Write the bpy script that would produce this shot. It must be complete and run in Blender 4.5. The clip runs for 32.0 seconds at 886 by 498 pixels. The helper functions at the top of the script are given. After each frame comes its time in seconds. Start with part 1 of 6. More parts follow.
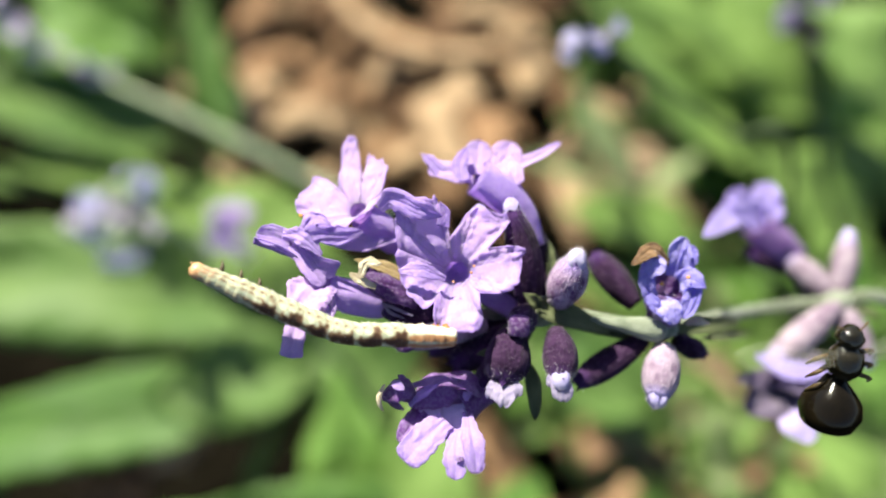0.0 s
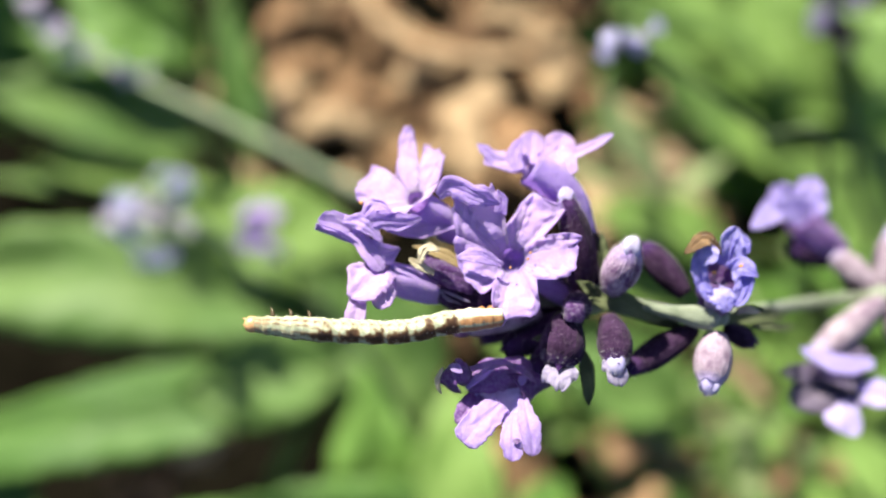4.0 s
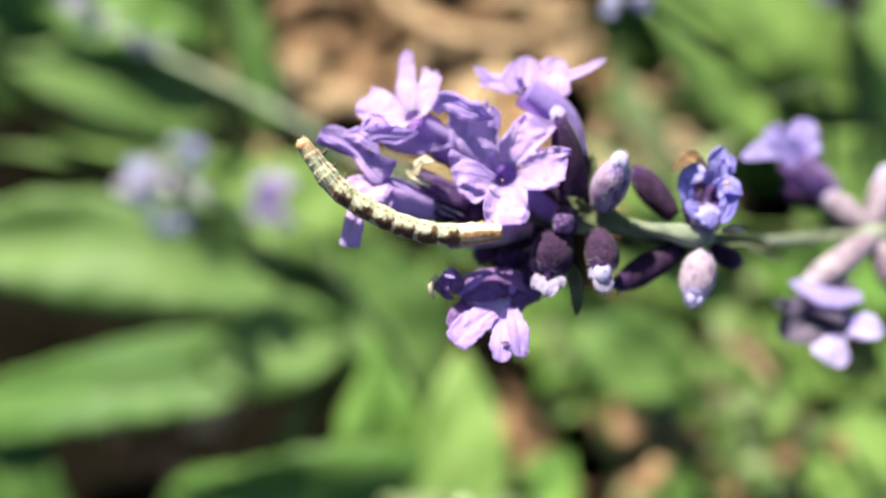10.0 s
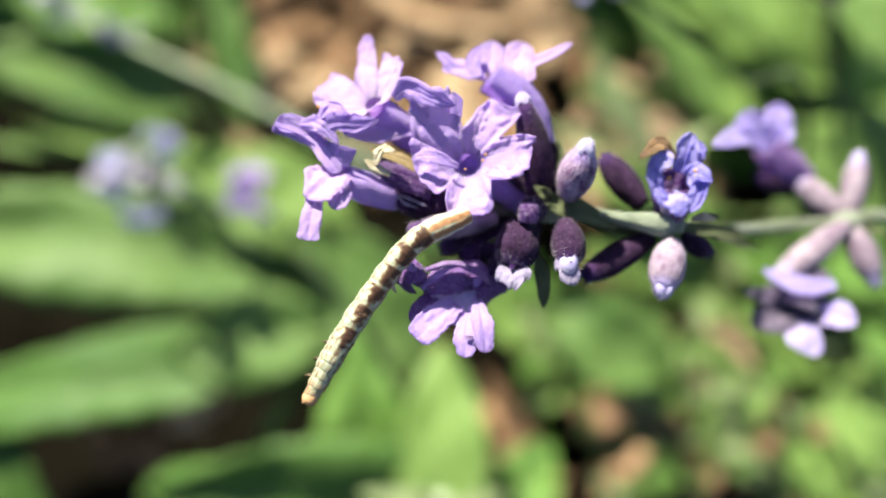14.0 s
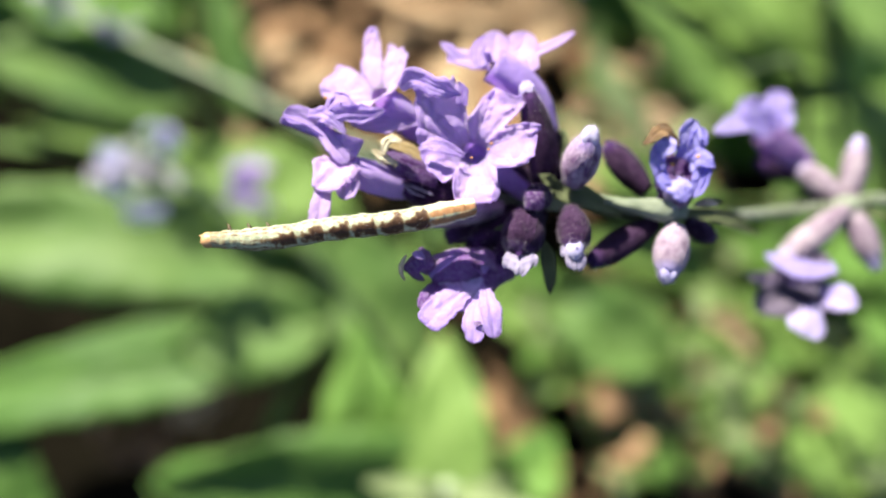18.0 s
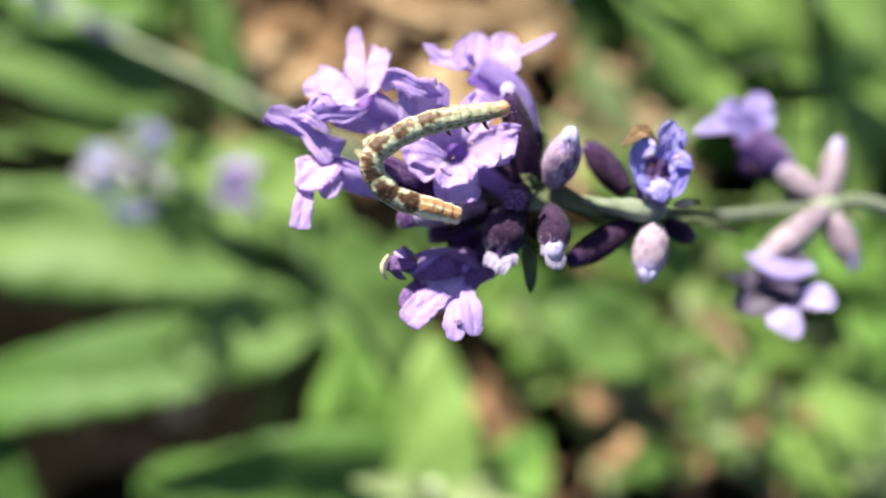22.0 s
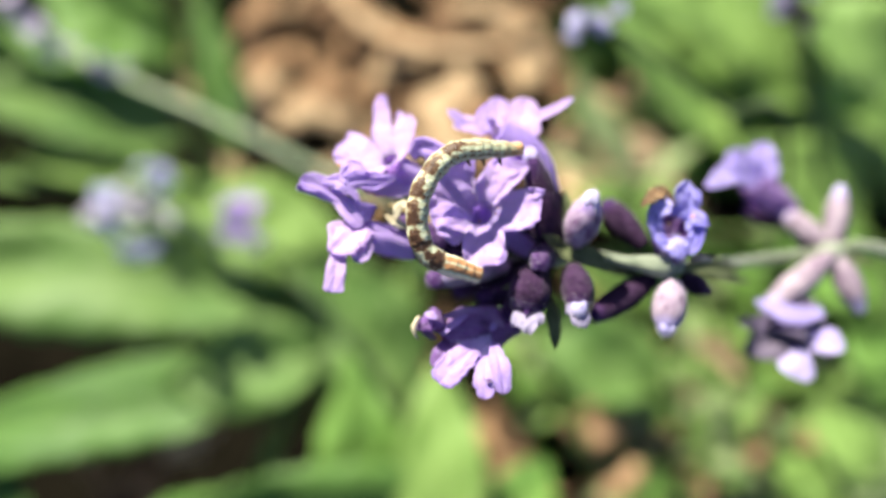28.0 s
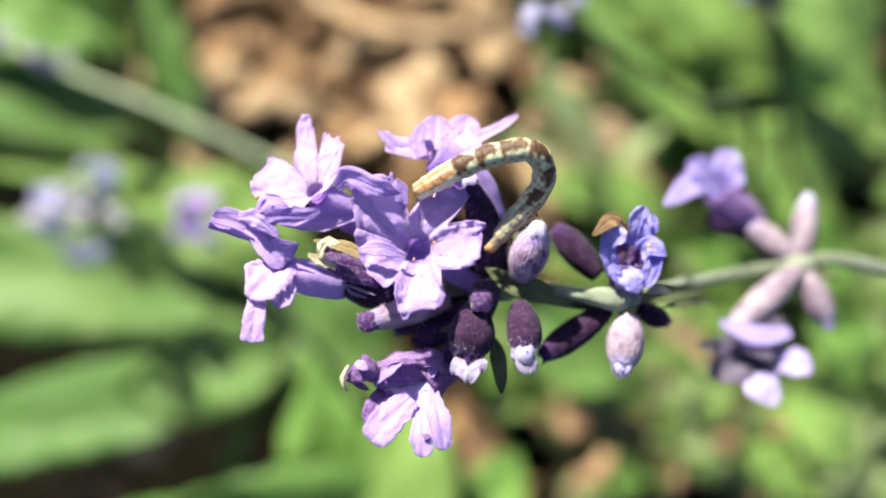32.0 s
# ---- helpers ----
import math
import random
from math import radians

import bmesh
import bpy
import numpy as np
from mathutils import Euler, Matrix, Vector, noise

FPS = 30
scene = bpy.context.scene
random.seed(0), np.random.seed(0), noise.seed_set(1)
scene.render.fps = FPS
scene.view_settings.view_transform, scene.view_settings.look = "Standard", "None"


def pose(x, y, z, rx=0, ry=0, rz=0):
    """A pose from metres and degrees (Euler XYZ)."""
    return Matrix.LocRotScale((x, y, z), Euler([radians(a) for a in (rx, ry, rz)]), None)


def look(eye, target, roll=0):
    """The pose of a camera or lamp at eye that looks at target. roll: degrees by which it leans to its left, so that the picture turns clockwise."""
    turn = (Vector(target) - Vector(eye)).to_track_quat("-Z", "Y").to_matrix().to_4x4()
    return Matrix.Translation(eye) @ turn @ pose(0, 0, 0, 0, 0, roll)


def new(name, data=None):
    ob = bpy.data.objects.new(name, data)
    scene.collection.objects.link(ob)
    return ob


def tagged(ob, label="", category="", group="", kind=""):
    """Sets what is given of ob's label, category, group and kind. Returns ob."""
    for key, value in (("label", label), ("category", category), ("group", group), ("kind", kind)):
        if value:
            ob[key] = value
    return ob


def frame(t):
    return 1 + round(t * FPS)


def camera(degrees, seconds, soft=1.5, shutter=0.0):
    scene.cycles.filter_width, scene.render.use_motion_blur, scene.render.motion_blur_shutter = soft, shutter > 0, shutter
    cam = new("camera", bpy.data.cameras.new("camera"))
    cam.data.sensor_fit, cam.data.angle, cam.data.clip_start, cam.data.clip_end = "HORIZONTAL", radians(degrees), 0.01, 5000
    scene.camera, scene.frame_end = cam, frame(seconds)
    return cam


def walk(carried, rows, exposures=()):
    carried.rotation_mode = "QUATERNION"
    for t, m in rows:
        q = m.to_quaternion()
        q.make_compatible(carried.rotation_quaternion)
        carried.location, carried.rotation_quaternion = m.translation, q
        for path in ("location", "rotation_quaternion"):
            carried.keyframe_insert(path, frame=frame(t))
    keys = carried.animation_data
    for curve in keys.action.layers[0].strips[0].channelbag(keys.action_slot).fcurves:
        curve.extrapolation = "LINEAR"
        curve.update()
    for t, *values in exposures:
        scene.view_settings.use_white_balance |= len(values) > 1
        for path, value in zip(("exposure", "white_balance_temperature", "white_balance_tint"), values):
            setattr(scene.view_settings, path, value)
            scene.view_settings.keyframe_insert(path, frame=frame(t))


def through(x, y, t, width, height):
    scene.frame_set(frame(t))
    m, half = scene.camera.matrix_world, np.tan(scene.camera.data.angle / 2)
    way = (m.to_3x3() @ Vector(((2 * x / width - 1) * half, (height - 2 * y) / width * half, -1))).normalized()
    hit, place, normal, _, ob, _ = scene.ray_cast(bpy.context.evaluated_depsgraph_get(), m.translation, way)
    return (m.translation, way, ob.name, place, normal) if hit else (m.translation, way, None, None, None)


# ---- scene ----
HOME = pose(0, 0, 0.33, 25)          # the first eye: 0.33 m above the soil, looking 65 degrees down
cam = camera(62.4, 32.0, soft=2.1)
cam.data.dof.use_dof = True
cam.data.dof.focus_distance = 0.0625
cam.data.dof.aperture_fstop = 8.2
# seconds, then millimetres and degrees from the first eye
PATH = [
    (0.0, 0.00, 0.00, -0.00, -0.000, 0.000, 0.000),
    (0.5, 0.61, -0.47, 1.03, 0.249, -0.228, -0.360),
    (1.0, -0.17, -1.89, 1.53, 0.807, -0.048, 0.113),
    (1.5, -0.14, -2.38, 1.18, 0.767, 0.134, 0.249),
    (2.0, -1.22, -1.68, 1.41, 0.499, 0.409, 0.260),
    (2.5, -1.80, -1.52, 1.45, 0.135, 0.457, 0.227),
    (3.0, -2.78, -1.73, 1.30, 0.448, 0.498, 0.479),
    (3.5, -3.86, -1.53, 1.32, 0.405, 1.120, 0.331),
    (5.5, -0.21, -5.29, 3.46, 1.171, 1.606, 0.971),
    (6.0, 0.80, -6.48, 4.38, 1.073, 1.881, 0.907),
    (6.5, -1.53, -6.55, 4.51, 1.111, 2.167, 1.213),
    (7.0, -2.24, -6.21, 3.76, 0.881, 2.258, 1.097),
    (7.5, -1.62, -6.69, 3.72, 0.801, 2.205, 1.116),
    (8.0, -0.62, -7.24, 3.16, 0.287, 2.248, 0.979),
    (8.5, 0.29, -8.31, 2.79, -0.070, 2.162, 0.913),
    (9.0, -1.29, -8.91, 3.29, -0.163, 2.175, 0.937),
    (9.5, -3.12, -9.65, 3.63, -0.103, 2.254, 1.147),
    (10.0, -1.63, -9.32, 4.31, 0.133, 2.379, 1.179),
    (10.5, -2.00, -8.40, 4.87, 0.466, 2.307, 1.120),
    (11.0, -1.86, -8.32, 4.49, 0.364, 2.199, 0.948),
    (11.5, -1.56, -7.32, 4.70, 0.361, 1.954, 0.691),
    (12.0, -1.57, -8.11, 4.38, 0.307, 1.573, 0.825),
    (12.5, -1.15, -8.44, 3.00, -0.110, 1.464, 0.684),
    (13.0, -0.96, -8.90, 1.76, -0.402, 1.436, 0.811),
    (13.5, 0.09, -9.04, 1.82, -0.556, 1.419, 0.640),
    (14.0, 0.44, -9.11, 2.03, -0.681, 1.283, 0.605),
    (14.5, 0.09, -8.93, 2.22, -0.761, 1.355, 0.478),
    (16.5, 0.10, -9.86, 2.55, -1.139, 1.138, 0.451),
    (17.0, 0.09, -10.16, 2.10, -1.338, 1.023, 0.230),
    (17.5, 1.33, -10.35, 2.39, -1.311, 1.019, 0.106),
    (18.0, -0.38, -9.55, 3.01, -1.249, 1.130, -0.145),
    (18.5, -1.02, -8.98, 2.92, -1.350, 1.422, -0.151),
    (19.0, -0.71, -9.53, 3.06, -1.295, 1.400, -0.101),
    (19.5, -0.02, -9.85, 2.84, -1.205, 1.381, 0.051),
    (20.0, 0.14, -9.17, 3.32, -1.406, 1.178, -0.087),
    (20.5, -0.72, -8.13, 3.39, -1.481, 0.742, -0.129),
    (21.0, -1.12, -7.60, 3.15, -1.545, 0.591, -0.174),
    (21.5, -1.28, -8.75, 3.14, -1.352, 0.515, -0.045),
    (22.0, 0.57, -9.64, 3.70, -1.229, 0.491, -0.019),
    (22.5, 0.19, -9.29, 4.06, -1.226, 0.494, -0.230),
    (23.0, 0.72, -9.18, 4.27, -1.157, 0.388, -0.221),
    (23.5, -1.60, -9.46, 4.48, -0.576, 0.300, 0.031),
    (24.0, -1.80, -7.84, 5.26, -0.311, 0.241, -0.188),
    (24.5, -1.70, -7.80, 4.86, -0.093, 0.199, -0.353),
    (26.5, -2.56, -4.93, 4.25, -0.242, -0.015, -0.821),
    (27.0, -3.69, -5.76, 4.98, 0.153, -0.217, -0.726),
    (27.5, -2.57, -6.47, 5.79, 0.473, -0.324, -0.792),
    (28.0, -2.77, -5.85, 6.20, 0.418, -0.132, -0.891),
    (28.5, -3.47, -5.30, 5.92, 0.334, -0.296, -0.967),
    (29.0, -4.87, -4.95, 5.25, 0.284, -0.517, -0.882),
    (29.5, -5.14, -4.40, 4.27, 0.206, -0.764, -1.034),
    (30.0, -4.57, -4.12, 3.43, 0.092, -1.025, -1.155),
    (30.5, -2.20, -3.13, 2.84, -0.212, -1.262, -1.296),
    (31.0, -1.90, -2.70, 2.57, -0.302, -1.318, -1.543),
    (31.5, -1.16, -1.11, 1.29, -0.700, -1.789, -1.528),
    (32.0, 1.21, -0.44, -0.62, -1.415, -2.062, -2.062),
]
walk(cam, [(t, HOME @ pose(x / 1000, y / 1000, z / 1000, rx, ry, rz)) for t, x, y, z, rx, ry, rz in PATH],
     ((0.0, 1.66), (6.0, 1.71), (14.0, 1.75), (28.0, 1.80), (32.0, 1.82)))

# ---- light: a high clear sun and the sky ----
SUN_WAY = (HOME.to_3x3() @ Vector((-0.34, 0.83, 0.42))).normalized()
world = bpy.data.worlds.new("sky")
scene.world = world
world.use_nodes = True
sky = world.node_tree.nodes.new("ShaderNodeTexSky")
sky.sky_type, sky.sun_disc = "NISHITA", False
sky.sun_elevation = math.asin(SUN_WAY.z)
sky.sun_rotation = math.atan2(SUN_WAY.x, SUN_WAY.y)
background = world.node_tree.nodes["Background"]
background.inputs["Strength"].default_value = 0.05
world.node_tree.links.new(sky.outputs[0], background.inputs["Color"])
sun = new("sun", bpy.data.lights.new("sun", "SUN"))
sun.data.energy, sun.data.angle, sun.data.color = 4.6, radians(0.53), (0.985, 0.96, 0.78)
sun.matrix_world = look(SUN_WAY * 3, (0, 0, 0))

# ---- tools: all places are in millimetres from the first eye (x right, y up, z towards it) ----
ORIGIN = {}
HOME_INV = HOME.inverted()


def rnd(a, b):
    return random.uniform(a, b)


def from_world(x, y, z):
    """A place in the world, in metres, as millimetres from the first eye."""
    return HOME_INV @ Vector((x, y, z)) * 1000


def soil_under(p, dx=0.0, dy=0.0, height=0.0):
    w = HOME @ (Vector(p) / 1000)
    return from_world(w.x + dx / 1000, w.y + dy / 1000, height)


UP = (HOME_INV.to_3x3() @ Vector((0, 0, 1))).normalized()


class Geo:
    """A mesh in the making: places, faces, and for each place how far along and across its piece it lies."""

    def __init__(self):
        self.v, self.f, self.along, self.across, self.tint = [], [], [], [], []

    def point(self, p, along=0.0, across=0.0, tint=0.0):
        self.v.append(Vector(p))
        self.along.append(along)
        self.across.append(across)
        self.tint.append(tint)
        return len(self.v) - 1

    def grid(self, rows, closed=False, tint=0.0):
        n, m = len(rows), len(rows[0])
        ids = [[self.point(p, i / (n - 1), (j / m if closed else j / (m - 1)), tint) for j, p in enumerate(r)] for i, r in enumerate(rows)]
        for i in range(n - 1):
            for j in range(m if closed else m - 1):
                k = (j + 1) % m
                self.f.append((ids[i][j], ids[i][k], ids[i + 1][k], ids[i + 1][j]))
        return ids


def thing(name, origin, label, category, group="", kind=""):
    ob = new(name)
    ob.empty_display_size = 0.002
    ob.matrix_world = HOME @ Matrix.Translation(Vector(origin) / 1000)
    ORIGIN[ob.name] = Vector(origin)
    return tagged(ob, label, category, group, kind)


def mesh_of(geo, name, origin, material, smooth=True):
    me = bpy.data.meshes.new(name)
    me.from_pydata([(p - origin) / 1000 for p in geo.v], [], geo.f)
    for key, values in (("along", geo.along), ("across", geo.across), ("tint", geo.tint)):
        me.attributes.new(key, "FLOAT", "POINT").data.foreach_set("value", values)
    if smooth:
        me.polygons.foreach_set("use_smooth", [True] * len(me.polygons))
    me.materials.append(material)
    me.update()
    return me


def part(name, geo, material, parent, label="", thick=0.0):
    origin = ORIGIN[parent.name]
    ob = new(name, mesh_of(geo, name, origin, material))
    ob.parent = parent
    ORIGIN[ob.name] = origin
    if thick:
        mod = ob.modifiers.new("thickness", "SOLIDIFY")
        mod.thickness, mod.offset = thick / 1000, 0.0
    return tagged(ob, label)


def spline(points, n):
    """n places on a smooth curve through the points."""
    p = [Vector(q) for q in points]
    p = [p[0] * 2 - p[1]] + p + [p[-1] * 2 - p[-2]]
    out, spans = [], len(p) - 3
    for i in range(n):
        x = i / (n - 1) * spans
        k = min(int(x), spans - 1)
        t = x - k
        a, b, c, d = p[k : k + 4]
        out.append(0.5 * (2 * b + (c - a) * t + (2 * a - 5 * b + 4 * c - d) * t * t + (3 * b - a - 3 * c + d) * t ** 3))
    return out


def tube(geo, path, radii, sides=10, ribs=0, rib=0.0, tint=0.0, caps=True, wobble=0.0):
    """A round tube along the path, a radius for each of its places."""
    rows, n = [], len(path)
    side = None
    for i, p in enumerate(path):
        way = (path[min(i + 1, n - 1)] - path[max(i - 1, 0)]).normalized()
        if side is None:
            side = way.orthogonal().normalized()
        side = (side - way * side.dot(way)).normalized()
        other = way.cross(side)
        row = []
        for j in range(sides):
            a = 2 * math.pi * j / sides
            r = radii[i] * (1 + rib * math.cos(ribs * a))
            q = p + (side * math.cos(a) + other * math.sin(a)) * r
            if wobble:
                q += noise.noise_vector(q * 1.7) * wobble
            row.append(q)
        rows.append(row)
    ids = geo.grid(rows, closed=True, tint=tint)
    if caps:
        for ring, p in ((ids[0], path[0]), (ids[-1], path[-1])):
            c = geo.point(p, 0.0 if ring is ids[0] else 1.0, 0.0, tint)
            for j in range(sides):
                a, b = ring[j], ring[(j + 1) % sides]
                geo.f.append((c, b, a) if ring is ids[0] else (c, a, b))
    return ids


def hairs(geo, count, length, thick, seed=0, lean=0.35, where=None):
    """Fine tapering hairs that stand on the faces of geo, as a mesh of their own."""
    rng = random.Random(seed)
    out, faces = Geo(), [f for f in geo.f if len(f) == 4]
    for _ in range(count):
        f = faces[int(rng.random() * len(faces))]
        a, b, c, d = (geo.v[k] for k in f)
        s, t = rng.random(), rng.random()
        p = a.lerp(b, s).lerp(d.lerp(c, s), t)
        if where and not where(p):
            continue
        up = (b - a).cross(d - a)
        if up.length < 1e-9:
            continue
        up.normalize()
        up = (up + Vector((rng.uniform(-1, 1), rng.uniform(-1, 1), rng.uniform(-1, 1))) * lean).normalized()
        x = up.orthogonal().normalized() * thick
        y = up.cross(x)
        tip = p + up * length * rng.uniform(0.5, 1.2)
        k = [out.point(p + x), out.point(p - x * 0.5 + y * 0.87), out.point(p - x * 0.5 - y * 0.87), out.point(tip, 1)]
        out.f += [(k[0], k[1], k[3]), (k[1], k[2], k[3]), (k[2], k[0], k[3])]
    return out


def petal(geo, base, tip, width, face, bulge=0.3, curl=0.0, ruffle=0.25, notch=0.0, root=0.35, cup=0.0, tint=0.5, seed=0, full=0.6, twist=0.0, rag=1.0, fold=0.0, n=18, m=17):
    """A soft lobe from base to tip. face: the way its upper side looks; cup: how far its edges rise towards that side."""
    base, tip = Vector(base), Vector(tip)
    way = tip - base
    length = way.length
    way.normalize()
    face = Vector(face)
    up = (face - way * face.dot(way)).normalized()
    side0 = way.cross(up)
    rows = []
    for i in range(n):
        u = i / (n - 1)
        s = min(u / full, 1.0)
        half = root + (1 - root) * s * s * (3 - 2 * s)
        if u > full:
            half *= math.sqrt(max(0.0, 1 - ((u - full) / (1.012 - full)) ** 2.4))
        turn = twist * u
        side = side0 * math.cos(turn) + up * math.sin(turn)
        nor = up * math.cos(turn) - side0 * math.sin(turn)
        row = []
        for j in range(m):
            v = 2 * j / (m - 1) - 1
            edge = 1 + 0.13 * noise.noise((u * 4.2, v * 2.0 + seed * 3.1, seed * 7.7)) + 0.05 * noise.noise((u * 13, v * 3, seed * 5.3))
            cut = 1 - notch * math.exp(-((v / 0.28) ** 2)) * u * u
            cut *= 1 + rag * u * (0.09 * noise.noise((v * 3.5, seed * 2.3, 4.4)) + 0.06 * noise.noise((v * 9, seed * 2.3, 8.4)) + 0.03 * noise.noise((v * 21, seed * 2.3, 1.4)))
            lift = bulge * math.sin(math.pi * u * 0.9) + curl * u ** 3 + cup * v * v * (0.3 + 0.7 * u)
            lift += ruffle * (0.25 + 0.75 * abs(v)) * u * (noise.noise((u * 3.1 + seed, v * 2.2, seed * 1.7)) + 0.5 * noise.noise((u * 7 + seed, v * 6, seed * 2.9)))
            lift += fold * u * (1 - 0.4 * u) * math.sin(v * 9 + seed + 1.5 * noise.noise((u * 2, v * 2, seed)))
            lift += 0.06 * ruffle * noise.noise((u * 17, v * 15, seed))
            row.append(base + way * (u * cut * length) + side * (v * half * width / 2 * edge) + nor * lift)
        rows.append(row)
    geo.grid(rows, tint=tint)


def blade(geo, base, tip, width, face, sag=0.0, fold=0.12, wave=0.0, seed=0, n=15, m=9, full=0.38, jag=0.0, tint=0.0, droop=0.0):
    """A leaf blade, folded a little along its midrib; droop: how far its tip falls, jag: teeth along its edge."""
    base, tip = Vector(base), Vector(tip)
    way = tip - base
    length = way.length
    way.normalize()
    face = Vector(face)
    up = (face - way * face.dot(way)).normalized()
    side = way.cross(up)
    rows = []
    for i in range(n):
        u = i / (n - 1)
        half = math.sin(math.pi * min(1.0, u / full) / 2) ** 0.8 if u < full else math.cos(math.pi / 2 * (u - full) / (1 - full)) ** 0.75
        half = max(half, 0.012)
        row = []
        for j in range(m):
            v = 2 * j / (m - 1) - 1
            edge = 1 + jag * (abs((u * 9 + seed) % 1 - 0.5) - 0.25) + 0.07 * noise.noise((u * 3, v + seed * 3, seed * 1.3))
            lift = sag * math.sin(math.pi * u) - droop * u * u + fold * abs(v) * half * width / 2
            lift += wave * (abs(v) + 0.2) * noise.noise((u * 3.3 + seed, v * 1.5, seed * 0.7))
            lift -= 0.02 * width * math.exp(-((v / 0.12) ** 2))
            row.append(base + way * u * length + side * (v * half * width / 2 * edge) + up * lift)
        rows.append(row)
    geo.grid(rows, tint=tint)


# ---- materials ----
class Nodes:
    def __init__(self, name):
        self.material = bpy.data.materials.new(name)
        self.material.use_nodes = True
        self.tree = self.material.node_tree
        self.shader = self.tree.nodes["Principled BSDF"]
        self.output = self.tree.nodes["Material Output"]

    def node(self, kind, **values):
        n = self.tree.nodes.new(kind)
        for key, value in values.items():
            n.inputs[key.replace("_", " ")].default_value = value
        return n

    def link(self, a, b):
        self.tree.links.new(a, b)

    def attr(self, name):
        n = self.tree.nodes.new("ShaderNodeAttribute")
        n.attribute_name = name
        return n.outputs["Fac"]

    def noise(self, scale, detail=4.0, vector=None, rough=0.55):
        n = self.node("ShaderNodeTexNoise", Scale=scale, Detail=detail, Roughness=rough)
        if vector is None:
            vector = self.tree.nodes.new("ShaderNodeTexCoord").outputs["Object"]
        self.link(vector, n.inputs["Vector"])
        return n.outputs["Fac"]

    def ramp(self, fac, *stops):
        n = self.tree.nodes.new("ShaderNodeValToRGB")
        while len(n.color_ramp.elements) < len(stops):
            n.color_ramp.elements.new(0.5)
        for e, (at, colour) in zip(n.color_ramp.elements, stops):
            e.position, e.color = at, (*colour, 1)
        self.link(fac, n.inputs["Fac"])
        return n.outputs["Color"]

    def mix(self, fac, a, b, mode="MIX"):
        n = self.tree.nodes.new("ShaderNodeMix")
        n.data_type, n.blend_type = "RGBA", mode
        for socket, value in ((n.inputs[0], fac), (n.inputs[6], a), (n.inputs[7], b)):
            if isinstance(value, (int, float)):
                socket.default_value = value
            elif isinstance(value, tuple):
                socket.default_value = (*value, 1)
            else:
                self.link(value, socket)
        return n.outputs[2]

    def math(self, op, a, b=0.0):
        n = self.tree.nodes.new("ShaderNodeMath")
        n.operation = op
        for socket, value in zip(n.inputs, (a, b)):
            if isinstance(value, (int, float)):
                socket.default_value = value
            else:
                self.link(value, socket)
        return n.outputs[0]

    def combine(self, x, y, z=0.0):
        n = self.tree.nodes.new("ShaderNodeCombineXYZ")
        for socket, value in zip(n.inputs, (x, y, z)):
            if isinstance(value, (int, float)):
                socket.default_value = value
            else:
                self.link(value, socket)
        return n.outputs[0]

    def bump(self, height, distance, strength=0.6):
        n = self.node("ShaderNodeBump", Strength=strength, Distance=distance)
        self.link(height, n.inputs["Height"])
        self.link(n.outputs["Normal"], self.shader.inputs["Normal"])
        return n.outputs["Normal"]

    def finish(self, colour, rough=0.6, through=0.0, glow_colour=None, spec=0.3, sheen=0.0):
        s = self.shader
        if isinstance(colour, tuple):
            s.inputs["Base Color"].default_value = (*colour, 1)
        else:
            self.link(colour, s.inputs["Base Color"])
        s.inputs["Roughness"].default_value = rough
        s.inputs["Specular IOR Level"].default_value = spec
        s.inputs["Sheen Weight"].default_value = sheen
        if through:
            t = self.tree.nodes.new("ShaderNodeBsdfTranslucent")
            self.link(glow_colour or colour, t.inputs["Color"]) if not isinstance(colour, tuple) else None
            m = self.tree.nodes.new("ShaderNodeMixShader")
            m.inputs[0].default_value = through
            self.link(s.outputs[0], m.inputs[1])
            self.link(t.outputs[0], m.inputs[2])
            self.link(m.outputs[0], self.output.inputs["Surface"])
        return self.material


def petal_material(name, deep, mid, pale):
    k = Nodes(name)
    along, across, tint = k.attr("along"), k.attr("across"), k.attr("tint")
    veins = k.noise(1.0, 3.0, k.combine(k.math("MULTIPLY", across, 22.0), k.math("MULTIPLY", along, 2.5), k.math("MULTIPLY", tint, 9.0)))
    cells = k.noise(3600.0, 3.0)
    blotch, speck = k.noise(420.0, 3.0), k.noise(1300.0, 2.0)
    mottle = k.math("ADD", k.math("MULTIPLY", k.math("SUBTRACT", blotch, 0.5), 0.6), k.math("MULTIPLY", k.math("SUBTRACT", speck, 0.5), 0.7))
    body = k.ramp(k.math("ADD", tint, mottle), (0.0, deep), (0.5, mid), (1.0, pale))
    body = k.mix(k.math("MULTIPLY", k.ramp(veins, (0.52, (0, 0, 0)), (0.66, (1, 1, 1))), 0.28), body, deep)
    edge = k.ramp(along, (0.90, (0, 0, 0)), (0.98, (1, 1, 1)))
    body = k.mix(k.math("MULTIPLY", edge, k.math("MULTIPLY", blotch, 1.1)), body, deep)
    body = k.mix(k.math("MULTIPLY", k.ramp(cells, (0.46, (0, 0, 0)), (0.68, (1, 1, 1))), 0.34), body, (0.78, 0.68, 0.90))
    k.bump(k.math("ADD", k.math("MULTIPLY", veins, 0.35), k.math("ADD", k.math("MULTIPLY", cells, 0.9), k.math("MULTIPLY", speck, 1.6))), 0.00012, 0.6)
    return k.finish(body, 0.6, 0.60, k.mix(0.4, body, pale), 0.25, 0.25)


